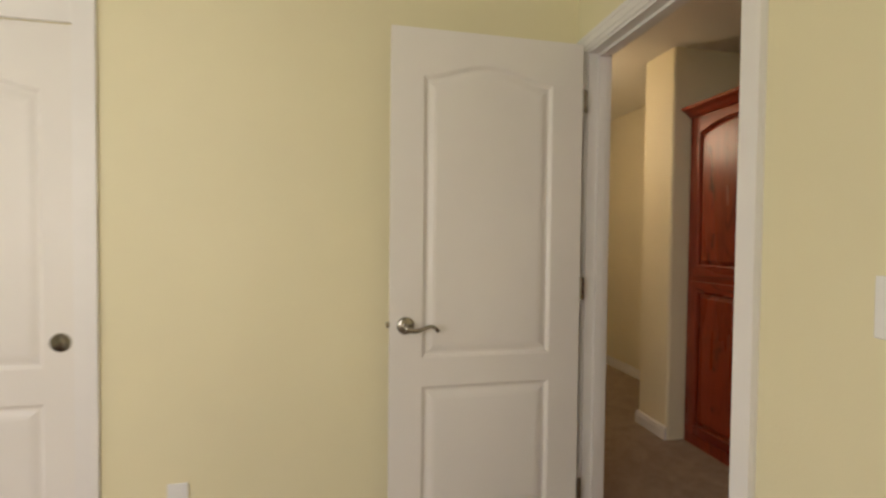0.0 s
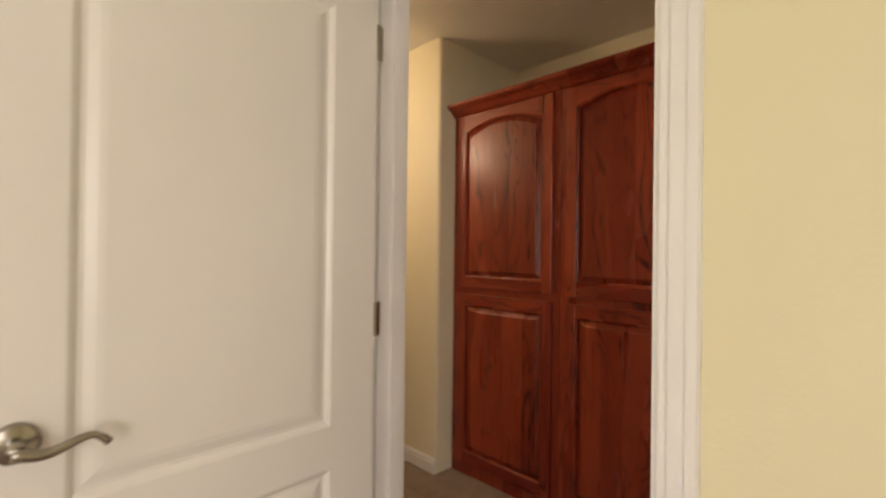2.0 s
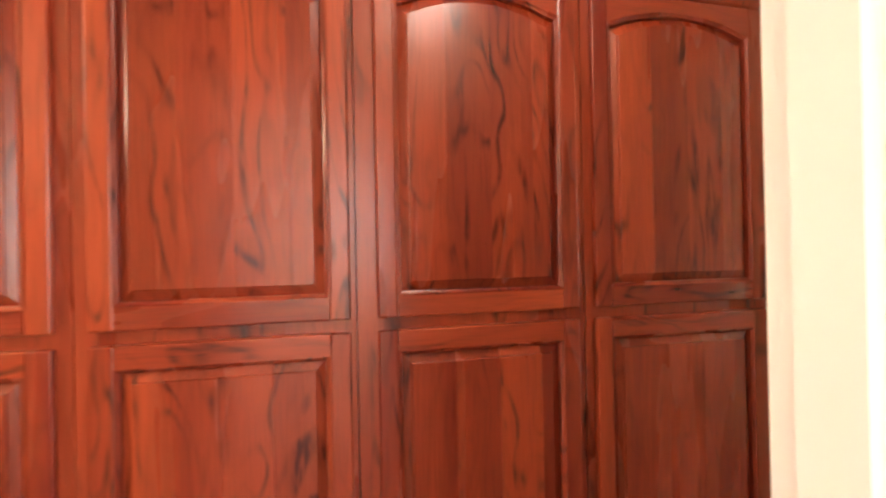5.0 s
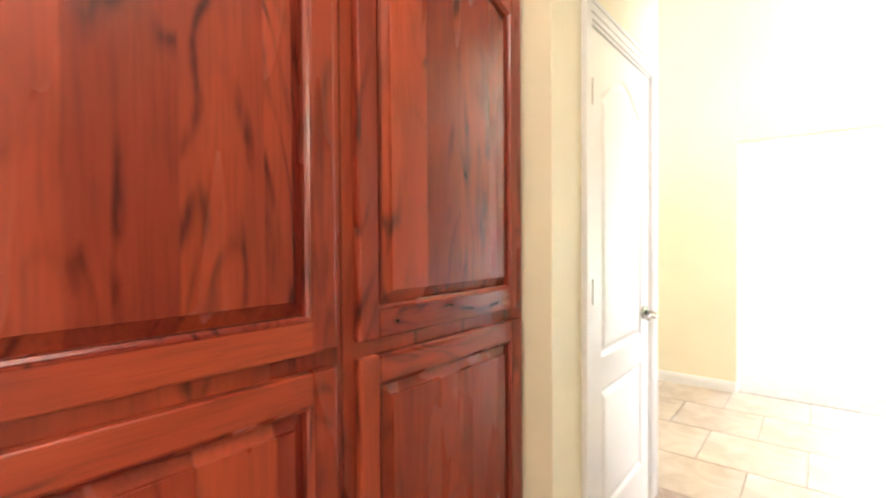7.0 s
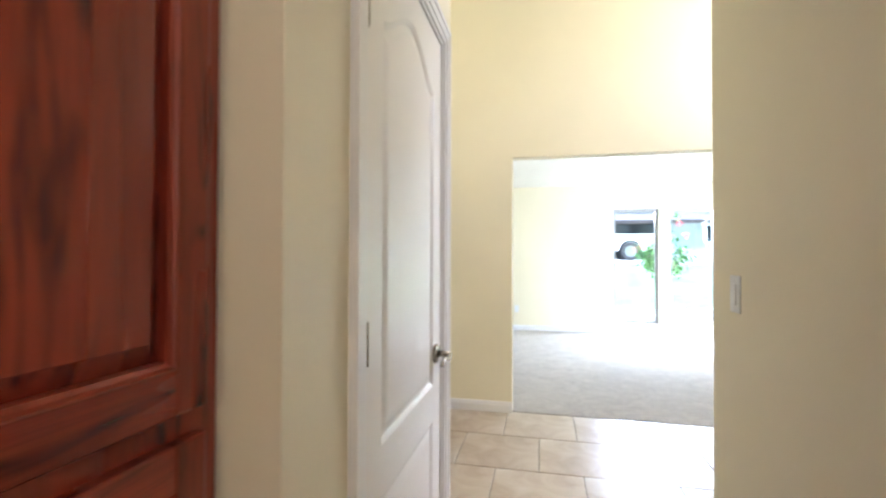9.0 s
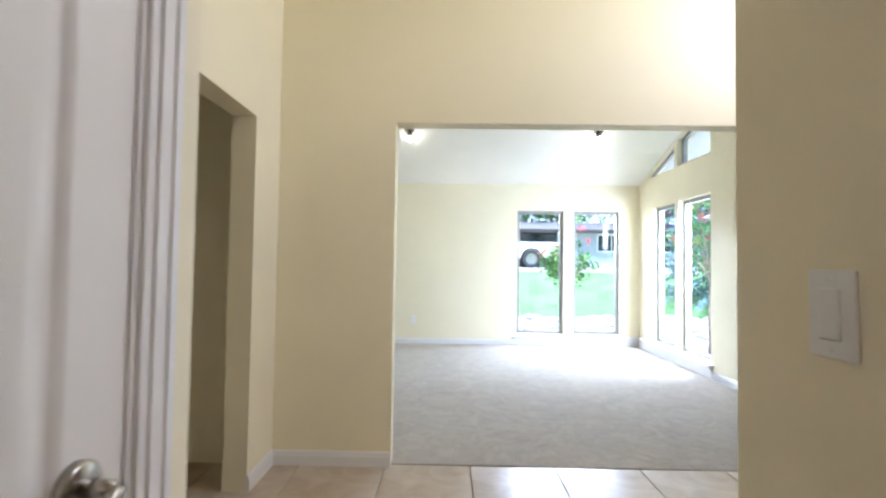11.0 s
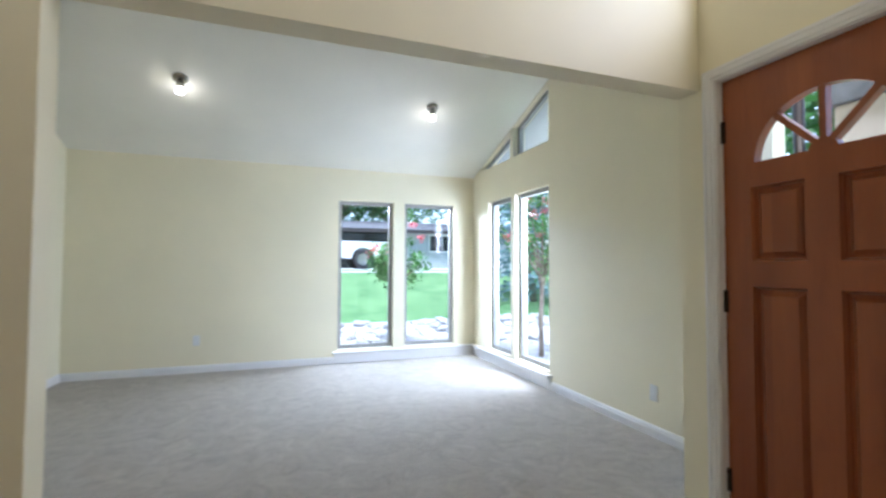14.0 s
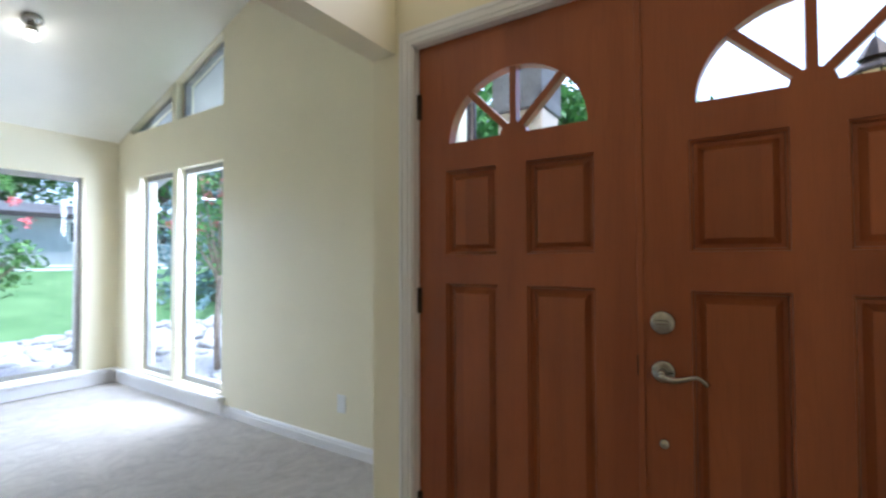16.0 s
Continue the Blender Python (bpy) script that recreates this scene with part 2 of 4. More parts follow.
# ---- mesh helpers ----
def finish(name, bm, mat, parent=None, label="", smooth=False):
    bmesh.ops.recalc_face_normals(bm, faces=bm.faces)
    me = bpy.data.meshes.new(name)
    bm.to_mesh(me)
    bm.free()
    me.materials.append(mat)
    if smooth:
        for p in me.polygons:
            p.use_smooth = True
    ob = new(name, me)
    if parent:
        ob.parent = parent
    if label:
        ob["label"] = label
    return ob


def part(name, bm, material, parent, label="", smooth=False):
    return finish(name, bm, material, parent, label, smooth)


def thing(name, m, label, category, group="", kind=""):
    ob = new(name)
    ob.empty_display_size = 0.1
    ob.matrix_world = m
    return tagged(ob, label, category, group, kind)


def box(bm, x0, x1, y0, y1, z0, z1, bevel=0.0):
    r = bmesh.ops.create_cube(bm, size=1)
    m = Matrix.Translation(((x0 + x1) / 2, (y0 + y1) / 2, (z0 + z1) / 2)) @ Matrix.Diagonal((x1 - x0, y1 - y0, z1 - z0, 1))
    bmesh.ops.transform(bm, matrix=m, verts=r["verts"])
    if bevel:
        es = list({e for v in r["verts"] for e in v.link_edges})
        bmesh.ops.bevel(bm, geom=es, offset=bevel, segments=2, affect="EDGES", profile=0.5)
    return bm


def boxes(*rows, bevel=0.0):
    bm = bmesh.new()
    for r in rows:
        box(bm, *r, bevel=bevel)
    return bm


def tube(bm, pts, radii, seg=10, close=True):
    rings = []
    for i, p in enumerate(pts):
        p = Vector(p)
        d = (Vector(pts[min(i + 1, len(pts) - 1)]) - Vector(pts[max(i - 1, 0)])).normalized()
        q = d.to_track_quat("Z", "Y")
        r = radii[i] if hasattr(radii, "__len__") else radii
        rings.append([bm.verts.new(p + q @ Vector((r * math.cos(a), r * math.sin(a), 0))) for a in (2 * math.pi * k / seg for k in range(seg))])
    for a, b in zip(rings, rings[1:]):
        for k in range(seg):
            bm.faces.new((a[k], a[(k + 1) % seg], b[(k + 1) % seg], b[k]))
    if close:
        bm.faces.new(rings[0][::-1])
        bm.faces.new(rings[-1])
    return bm


def pierced(bm, outer, holes, to3d, d0, d1):
    """A slab between depths d0 and d1 with the outline outer and holes cut through it."""
    for d in (d0, d1):
        es = []
        for loop in [outer] + holes:
            vs = [bm.verts.new(to3d(u, w, d)) for u, w in loop]
            es += [bm.edges.new((vs[i], vs[(i + 1) % len(vs)])) for i in range(len(vs))]
        bmesh.ops.triangle_fill(bm, use_beauty=True, use_dissolve=False, edges=es)
    for loop in [outer] + holes:
        a = [bm.verts.new(to3d(u, w, d0)) for u, w in loop]
        b = [bm.verts.new(to3d(u, w, d1)) for u, w in loop]
        for i in range(len(a)):
            j = (i + 1) % len(a)
            bm.faces.new((a[i], a[j], b[j], b[i]))
    bmesh.ops.remove_doubles(bm, verts=bm.verts, dist=0.0002)
    return bm


def rect(u0, u1, w0, w1):
    return [(u0, w0), (u1, w0), (u1, w1), (u0, w1)]


def along_x(u, w, d):
    return (u, d, w)


def along_y(u, w, d):
    return (d, u, w)


def wall(name, outer, holes, to3d, d0, d1, mat, label):
    outer = [(u, w if w > 0 else -0.09) for u, w in outer]
    ob = finish(name, pierced(bmesh.new(), outer, holes, to3d, d0, d1), mat)
    return tagged(ob, label, "wall", kind="structure")


def strip(bm, p, q, n, profile):
    """A moulding from p to q: profile points are (out, up), out along n."""
    p, q, n = Vector((*p, 0)), Vector((*q, 0)), Vector((*n, 0))
    a = [bm.verts.new(p + n * o + Vector((0, 0, h))) for o, h in profile]
    b = [bm.verts.new(q + n * o + Vector((0, 0, h))) for o, h in profile]
    k = len(profile)
    for i in range(k):
        j = (i + 1) % k
        bm.faces.new((a[i], a[j], b[j], b[i]))
    bm.faces.new(a)
    bm.faces.new(b[::-1])


BASE = [(0, 0), (0.014, 0), (0.014, 0.058), (0.011, 0.062), (0.011, 0.070), (0.006, 0.082), (0, 0.086)]


def baseboard(p, q, n):
    bm = bmesh.new()
    strip(bm, p, q, n, BASE)
    return tagged(finish("baseboard", bm, TRIM), "white painted moulded baseboard along the wall", "baseboard", kind="structure")


def panel_loop(x0, x1, z0, z1, rise, style, inset, n=20):
    x0, x1, z0, z1 = x0 + inset, x1 - inset, z0 + inset, z1 - inset
    if not rise:
        return rect(x0, x1, z0, z1)
    pts = [(x0, z0), (x1, z0)]
    for i in range(n + 1):
        u = 1 - i / n
        if style == "camel":
            f = (0.5 - 0.5 * math.cos(2 * math.pi * u)) ** 0.75
        else:
            f = math.sin(math.pi * min(1, max(0, (u - 0.03) / 0.94))) ** 0.75
        pts.append((x0 + (x1 - x0) * u, z1 - rise + rise * f))
    return pts


def rings(bm, loops, cap=True):
    """loops: lists of 3D points of one length, bridged in order; the last is capped."""
    vs = [[bm.verts.new(p) for p in l] for l in loops]
    for a, b in zip(vs, vs[1:]):
        for i in range(len(a)):
            j = (i + 1) % len(a)
            bm.faces.new((a[i], a[j], b[j], b[i]))
    if cap:
        f = bm.faces.new(vs[-1])
        bmesh.ops.triangulate(bm, faces=[f])


def disc(bm, c, axis, r, d, seg=24, edge=0.25):
    """A rounded knob plate: centre c, thickness d along axis."""
    c, axis = Vector(c), Vector(axis).normalized()
    tube(bm, [c, c + axis * d * (1 - edge), c + axis * d], [r, r, r * 0.86], seg)


def lever(parent, x, z, y=0.0, way=1, mat=None):
    """A curved lever handle on a face at depth y that looks along -y."""
    mat = mat or NICKEL
    h = finish("door_handle", bmesh.new(), mat, parent, "satin nickel curved lever handle")
    bm = bmesh.new()
    disc(bm, (x, y, z), (0, -1, 0), 0.032, 0.013)
    tube(bm, [(x, y - 0.01, z), (x, y - 0.052, z)], [0.012, 0.010], 14)
    pts, rad = [], []
    for i in range(19):
        u = i / 18
        pts.append((x + way * (u * 0.118 - 0.004), y - 0.05 - 0.006 * math.sin(u * 3), z - 0.010 * math.sin(u * 5.4) * (1 - u) ** 0.3 - 0.002 - 0.013 * max(0, u - 0.82) / 0.18))
        rad.append(0.0105 - 0.0055 * u + 0.0025 * max(0, u - 0.85) / 0.15)
    tube(bm, pts, rad, 10)
    old = h.data
    me = bpy.data.meshes.new("door_handle")
    bmesh.ops.recalc_face_normals(bm, faces=bm.faces)
    bm.to_mesh(me)
    bm.free()
    me.materials.append(mat)
    for p in me.polygons:
        p.use_smooth = True
    h.data = me
    bpy.data.meshes.remove(old)
    return h


def hinge(parent, x, y, z, h=0.09, mat=None):
    bm = boxes((x - 0.003, x + 0.016, y - 0.002, y + 0.002, z, z + h))
    tube(bm, [(x, y - 0.004, z), (x, y - 0.004, z + h)], 0.006, 8)
    return part("hinge", bm, mat or NICKEL, parent, "metal butt hinge")


def moulded_door(name, m, w, h, panels, label, hinges=(), style="camel"):
    """A white moulded door: x 0..w, front at y 0 looking along -y, 0.035 thick."""
    door = thing(name, m, label, "door")
    bm = bmesh.new()
    pierced(bm, rect(0, w, 0, h), [panel_loop(*p, style, 0) for p in panels], along_x, 0, 0.0349)
    for p in panels:
        for y, s in ((0, 1), (0.035, -1)):
            prof = [(0, 0), (0.006, 0.003), (0.014, 0.009), (0.022, 0.009), (0.040, 0.0035), (0.052, 0.002)]
            rings(bm, [[(u, y + s * d, v) for u, v in panel_loop(*p, style, i)] for i, d in prof])
    part("door_leaf", bm, WHITE, door)
    for x, y, z in hinges:
        hinge(door, x, y, z)
    return door


def casing(name, pts_side, to3d, d, out, u0, u1, top, width=0.062, mat=None):
    """Door casing round an opening u0..u1 up to top on the face at depth d; out: +1 or -1 side that it stands proud on."""
    mat = mat or TRIM
    bm = bmesh.new()
    for lo, hi, t in ((0.0, width, 0.010), (width * 0.28, width * 0.985, 0.015), (width * 0.72, width * 0.97, 0.019)):
        a0, a1, zz = u0 - hi, u1 + hi, top + hi
        outer = [(a0, 0), (u0 - lo, 0), (u0 - lo, top + lo), (u1 + lo, top + lo), (u1 + lo, 0), (a1, 0), (a1, zz), (a0, zz)]
        pierced(bm, outer, [], to3d, d, d + out * t)
    return tagged(finish(name, bm, mat), "white painted moulded casing around the doorway", "door casing", kind="structure")


# ---- structure ----
XB, XH = 1.118, 1.215          # bedroom and hall faces of the wall between them
XE = 2.155                     # east face of the hall
YB = 2.16                      # bedroom wall behind the open door
YN, YS = -1.06, -2.985           # north and south faces of the foyer
XW, XF = -0.505, 2.74           # west and east faces of the foyer
YL, XL, XR = -7.12, -1.13, 3.48  # living room: window wall, side window wall, far side
HC = 2.465


def slope(y):
    return 2.41 + 0.352 * (y - YL)


def slab(name, x0, x1, y0, y1, z0, z1, mat, label, category):
    return tagged(finish(name, boxes((x0, x1, y0, y1, z0, z1)), mat), label, category, kind="structure")


slab("floor", -2.7, XH - 0.05, -0.95, 2.9, -0.1, 0, CARPET2, "tan carpet over the bedroom floor", "floor")
slab("floor", XH - 0.05, 3.0, YN, 6.0, -0.1, -0.001, CARPET2, "tan carpet over the hall floor", "floor")
slab("floor", XL - 0.1, XR, YL - 0.1, YS - 0.03, -0.1, 0.004, CARPET, "beige cut pile carpet over the living room floor", "floor")
slab("subfloor", XW - 0.16, 4.4, YS - 0.03, YN, -0.1, -0.008, GROUT, "grey brown grout bed under the tiles", "floor")

slab("ceiling", -2.7, XB + 0.05, -0.95, 2.9, HC, HC + 0.1, CEIL, "off-white bedroom ceiling", "ceiling")
slab("ceiling", XB + 0.05, 3.0, YN + 0.1, 6.0, HC, HC + 0.1, CEIL, "off-white hall ceiling", "ceiling")
slab("ceiling", XW - 0.2, 4.4, YS - 0.12, YN + 0.12, 3.88, 4.0, CEIL, "high off-white foyer ceiling", "ceiling")
bm = bmesh.new()
pierced(bm, [(YL - 0.2, slope(YL - 0.2)), (YS - 0.05, slope(YS - 0.05)), (YS - 0.05, slope(YS) + 0.12), (YL - 0.2, slope(YL - 0.2) + 0.12)], [], along_y, XL - 0.2, XR + 0.1)
tagged(finish("ceiling", bm, CEIL), "off-white sloping living room ceiling", "ceiling", kind="structure")

for nm, x0, x1, y0, y1 in (("roof_eave", XL - 0.75, XL - 0.152, YL - 0.9, YS - 1.2), ("roof_eave", XL - 0.152, XR + 0.3, YL - 0.8, YL - 0.202)):
    bm = pierced(bmesh.new(), [(y0, slope(y0) - 0.02), (y1, slope(y1) - 0.02), (y1, slope(y1) + 0.14), (y0, slope(y0) + 0.14)], [], along_y, x0, x1)
    tagged(finish(nm, bm, SIDING), "pale grey sloping roof overhang", "eave", kind="structure")

# bedroom
DOOR_H = 2.035
wall("wall_bedroom_east", rect(-0.95, YB + 0.12, 0, 2.55), [rect(1.305, 2.085, -0.05, DOOR_H)], along_y, XB, XB + 0.048, YELLOW, "yellow painted bedroom wall with a doorway")
wall("wall_hall_west", rect(YN + 0.1, 6.0, 0, 2.55), [rect(1.305, 2.085, -0.05, DOOR_H)], along_y, XB + 0.048, XH, CREAM, "cream painted hall wall with a doorway")
wall("wall_bedroom_north", rect(-2.7, XB, 0, 2.55), [rect(-2.5, -0.765, -0.05, 1.99)], along_x, YB, YB + 0.11, YELLOW, "yellow painted bedroom wall with a closet opening")
wall("wall_closet", rect(-2.7, XB, 0, 2.55), [], along_x, 2.8, 2.9, CREAM, "plain closet back wall")
# unseen walls; their window openings are assumed, cut for the added area lamps
wall("wall_bedroom_west", rect(-0.95, 2.9, 0, 2.55), [rect(-0.2, 1.4, 0.85, 2.15)], along_y, -2.8, -2.7, YELLOW, "yellow painted bedroom wall with a window opening")
wall("wall_bedroom_south", rect(-2.7, XB, 0, 2.55), [rect(-2.25, -0.8, 0.85, 2.15)], along_x, -0.95, -0.85, YELLOW, "yellow painted bedroom wall with a window opening")

# hall
wall("wall_hall_north", rect(XH, 3.0, 0, 2.55), [], along_x, 5.6, 5.7, CREAM, "cream painted hall end wall")
wall("wall_hall_east", rect(3.17, 5.6, 0, 2.55), [], along_y, 2.74, 2.85, CREAM, "cream painted wall of the widened hall")


def rounded(x0, x1, y0, y1, r, name, label):
    """A wall stub with bullnose corners on its west side."""
    pts = [(x1, y0), (x1, y1)]
    for cx, cy, a in ((x0 + r, y1 - r, 90), (x0 + r, y0 + r, 180)):
        for k in range(7):
            t = radians(a + 15 * k)
            pts.append((cx + r * math.cos(t), cy + r * math.sin(t)))
    bm = bmesh.new()
    a = [bm.verts.new((x, y, 0)) for x, y in pts]
    b = [bm.verts.new((x, y, 2.5)) for x, y in pts]
    for i in range(len(a)):
        j = (i + 1) % len(a)
        bm.faces.new((a[i], a[j], b[j], b[i]))
    bm.faces.new(a)
    bm.faces.new(b)
    return tagged(finish(name, bm, CREAM), label, "wall", kind="structure")


rounded(XE - 0.02, 2.85, 2.875, 3.17, 0.018, "wall_nib_north", "cream painted wall stub with rounded corners beside the cabinets")
wall("wall_alcove", rect(0.12, 2.875, 0, 2.5), [], along_y, 2.84, 2.94, CREAM, "cream painted alcove back wall")
wall("wall_linen", rect(YN + 0.1, 0.12, 0, 2.55), [rect(-0.925, -0.175, -0.05, DOOR_H)], along_y, XE, XE + 0.11, CREAM, "cream painted hall wall with a closet doorway")
wall("wall_alcove_south", rect(XE + 0.11, 2.84, 0, 2.5), [], along_x, 0.02, 0.12, CREAM, "cream painted alcove side wall")
# hall end above the foyer and the foyer's north side
wall("wall_foyer_north", [(XW - 0.16, 0), (XF, 0), (XF, 3.95), (XW - 0.16, 3.95)], [rect(XH, XE, -0.05, HC)], along_x, YN, YN + 0.1, CREAM, "cream painted foyer wall with the opening to the hall")
wall("wall_foyer_east", rect(YS - 0.12, YN + 0.1, 0, 3.95), [rect(-2.65, -1.35, -0.05, 1.965)], along_y, XF, XF + 0.13, CREAM, "cream painted foyer wall with a square opening")
wall("wall_side_room", rect(YS, YN, 0, 2.5), [], along_y, 4.3, 4.4, CREAM, "plain wall of the dark side room")
wall("wall_side_room_north", rect(XF + 0.13, 4.3, 0, 2.5), [], along_x, YN, YN + 0.1, CREAM, "plain wall of the dark side room")
slab("ceiling", XF + 0.13, 4.4, YS, YN, 2.4, 2.5, CEIL, "low ceiling of the dark side room", "ceiling")
wall("wall_foyer_south", rect(XW - 0.5, 4.4, 0, 3.95), [rect(XW, 2.039, -0.05, 2.042)], along_x, YS - 0.12, YS, CREAM, "cream painted wall with a wide opening to the living room")
wall("wall_front", rect(YS, YN + 0.1, 0, 3.95), [rect(-2.908, -1.242, -0.05, 2.065), rect(-2.80, -1.5, 2.44, 3.3)], along_y, XW - 0.16, XW, CREAM, "cream painted entry wall around the double door")

# living room
WZ0, WZ1 = 0.168, 2.018
wall("wall_south", rect(XL, XR, 0, 3.0), [rect(-0.005, 0.69, WZ0, WZ1), rect(-0.845, -0.157, WZ0, WZ1)], along_x, YL - 0.15, YL, CREAM, "cream painted wall with two tall windows")
wall("wall_west", [(YL - 0.15, 0), (YS - 0.12, 0), (YS - 0.12, 4.1), (YL - 0.15, 2.6)],
     [rect(-6.65, -6.04, WZ0, WZ1), rect(-5.94, -5.255, WZ0, WZ1),
      [(-6.845, 2.455), (-6.06, 2.455), (-6.06, slope(-6.06) - 0.015), (-6.845, slope(-6.845) - 0.012)],
      [(-5.985, 2.455), (-5.255, 2.455), (-5.255, slope(-5.255) - 0.015), (-5.985, slope(-5.985) - 0.015)]],
     along_y, XL - 0.15, XL, CREAM, "cream painted wall with tall windows and sloped clerestory panes")
wall("wall_living_east", rect(YL - 0.15, YS - 0.121, 0, 4.1), [], along_y, XR, XR + 0.1, CREAM, "cream painted living room wall")


def window(name, to3d, loop, d, out, label):
    """A fixed window: aluminium frame and one pane in the loop, at depth d, out is the way outdoors."""
    w = thing(name, Matrix(), label, "window", kind="structure")
    cu = sum(p[0] for p in loop) / len(loop)
    cw = sum(p[1] for p in loop) / len(loop)
    us, ws = [p[0] for p in loop], [p[1] for p in loop]
    t = 0.045
    ku, kw = 1 - 2 * t / (max(us) - min(us)), 1 - 2 * t / (max(ws) - min(ws))
    inner = [(cu + (u - cu) * ku, cw + (v - cw) * kw) for u, v in loop]
    bm = pierced(bmesh.new(), loop, [inner], to3d, d, d + out * 0.05)
    part("window_frame", bm, ALU, w, "taupe aluminium frame")
    bm = pierced(bmesh.new(), inner, [], to3d, d + out * 0.022, d + out * 0.028)
    g = part("pane", bm, GLASS, w, "clear glass pane")
    g.visible_shadow = False
    return w


TALL = "tall fixed window with a taupe aluminium frame"
window("window_1", along_x, rect(-0.005, 0.69, WZ0, WZ1), YL - 0.06, -1, TALL)
window("window_2", along_x, rect(-0.845, -0.157, WZ0, WZ1), YL - 0.06, -1, TALL)
window("window_3", along_y, rect(-6.65, -6.04, WZ0, WZ1), XL - 0.06, -1, TALL)
window("window_4", along_y, rect(-5.94, -5.255, WZ0, WZ1), XL - 0.06, -1, TALL)
window("window_5", along_y, [(-6.845, 2.455), (-6.06, 2.455), (-6.06, slope(-6.06) - 0.015), (-6.845, slope(-6.845) - 0.012)], XL - 0.06, -1, "small triangular clerestory window under the sloping ceiling")
window("window_6", along_y, [(-5.985, 2.455), (-5.255, 2.455), (-5.255, slope(-5.255) - 0.015), (-5.985, slope(-5.985) - 0.015)], XL - 0.06, -1, "sloped clerestory window under the ceiling")
window("window_7", along_y, rect(-2.80, -1.5, 2.44, 3.3), XW - 0.08, -1, "high window above the front door")
for nm, p in (("window_sill", (XL, 0.75, YL, YL + 0.055, 0.118, 0.150)), ("window_sill", (XL, XL + 0.055, YL + 0.055, -5.20, 0.118, 0.150))):
    tagged(finish(nm, boxes(p, bevel=0.006), TRIM), "white painted window stool above the baseboard", "window sill", kind="structure")
for p in ((XL, 0.73, YL, YL + 0.018, 0.004, 0.118), (XL, XL + 0.018, YL + 0.018, -5.22, 0.004, 0.118)):
    tagged(finish("trim", boxes(p), TRIM), "white painted apron board under the windows", "trim", kind="structure")

baseboard((0.73, YL), (XR, YL), (0, 1))
baseboard((XL, -5.22), (XL, YS - 0.12), (1, 0))
baseboard((XR, YS), (XR, YL), (-1, 0))
baseboard((XF, YS), (2.039, YS), (0, 1))
baseboard((XF, YS), (XF, -2.65), (-1, 0))
baseboard((XW, -2.96), (XW, YS), (1, 0))
baseboard((XW + 0.014, YN), (XH, YN), (0, -1))
baseboard((XH, YN), (XH, 1.24), (1, 0))
baseboard((XH, 2.15), (XH, 5.6), (1, 0))
baseboard((XE - 0.02, 2.875), (XE - 0.02, 3.17), (-1, 0))
baseboard((XE - 0.034, 3.17), (2.74, 3.17), (0, 1))
baseboard((2.74, 3.184), (2.74, 5.6), (-1, 0))
baseboard((XH, 5.6), (2.74, 5.6), (0, -1))
baseboard((XE, -0.10), (XE, 0.12), (-1, 0))
baseboard((XB, -0.85), (XB, 1.24), (-1, 0))
baseboard((-0.69, YB), (XB, YB), (0, -1))

# door linings and casings
def lining(to3d, d0, d1, u0, u1, top, t=0.018, label="white painted door jamb lining"):
    bm = bmesh.new()
    outer = [(u0, 0), (u0 + t, 0), (u0 + t, top - t), (u1 - t, top - t), (u1 - t, 0), (u1, 0), (u1, top), (u0, top)]
    pierced(bm, outer, [], to3d, d0, d1)
    return tagged(finish("door_jamb", bm, TRIM), label, "door jamb", kind="structure")


lining(along_y, XB - 0.002, XH + 0.002, 1.305, 2.085, DOOR_H)
bm = pierced(bmesh.new(), [(1.323, 0), (1.334, 0), (1.334, 2.006), (2.056, 2.006), (2.056, 0), (2.067, 0), (2.067, 2.017), (1.323, 2.017)], [], along_y, XB + 0.040, XB + 0.075)
tagged(finish("door_stop", bm, TRIM), "white painted door stop strip in the jamb", "door stop", kind="structure")
casing("door_casing", None, along_y, XB, -1, 1.312, 2.078, 2.028)
casing("door_casing", None, along_y, XH, 1, 1.312, 2.078, 2.028)
bm = boxes((XB + 0.012, XB + 0.036, 1.3215, 1.3245, 0.895, 0.965))
tagged(finish("strike_plate", bm, NICKEL), "satin nickel strike plate let into the jamb", "strike plate")
lining(along_y, XE - 0.002, XE + 0.11, -0.925, -0.165, DOOR_H)
casing("door_casing", None, along_y, XE, -1, -0.918, -0.172, 2.028, 0.068)
lining(along_y, XW - 0.15, XW + 0.002, -2.908, -1.242, 2.065, 0.012)
casing("door_casing", None, along_y, XW, 1, -2.901, -1.249, 2.058, 0.055)
# closet head and side trim
bm = boxes((-0.765, -0.692, YB - 0.012, YB, 0, 2.46), (-2.6, -0.7655, YB - 0.012, YB, 1.99, 2.46))
tagged(finish("closet_trim", bm, TRIM), "flat white painted closet trim", "trim", kind="structure")

# ---- bedroom things ----
PANELS = [(0.120, 0.628, 0.805, 1.905, 0.055), (0.120, 0.628, 0.20, 0.70, 0.0)]
door = moulded_door("bedroom_door", pose(0.318, 2.02, 0.012, 0, 0, 0.6), 0.755, 2.02, PANELS,
                    "white moulded arch-panel door standing open against the wall", [(0.760, 0.004, z) for z in (0.20, 1.012, 1.755)])
lever(door, 0.058, 0.93)
part("latch_bolt", boxes((-0.012, 0.002, 0.010, 0.026, 0.92, 0.94), bevel=0.003), NICKEL, door, "brass latch bolt in the door's edge")

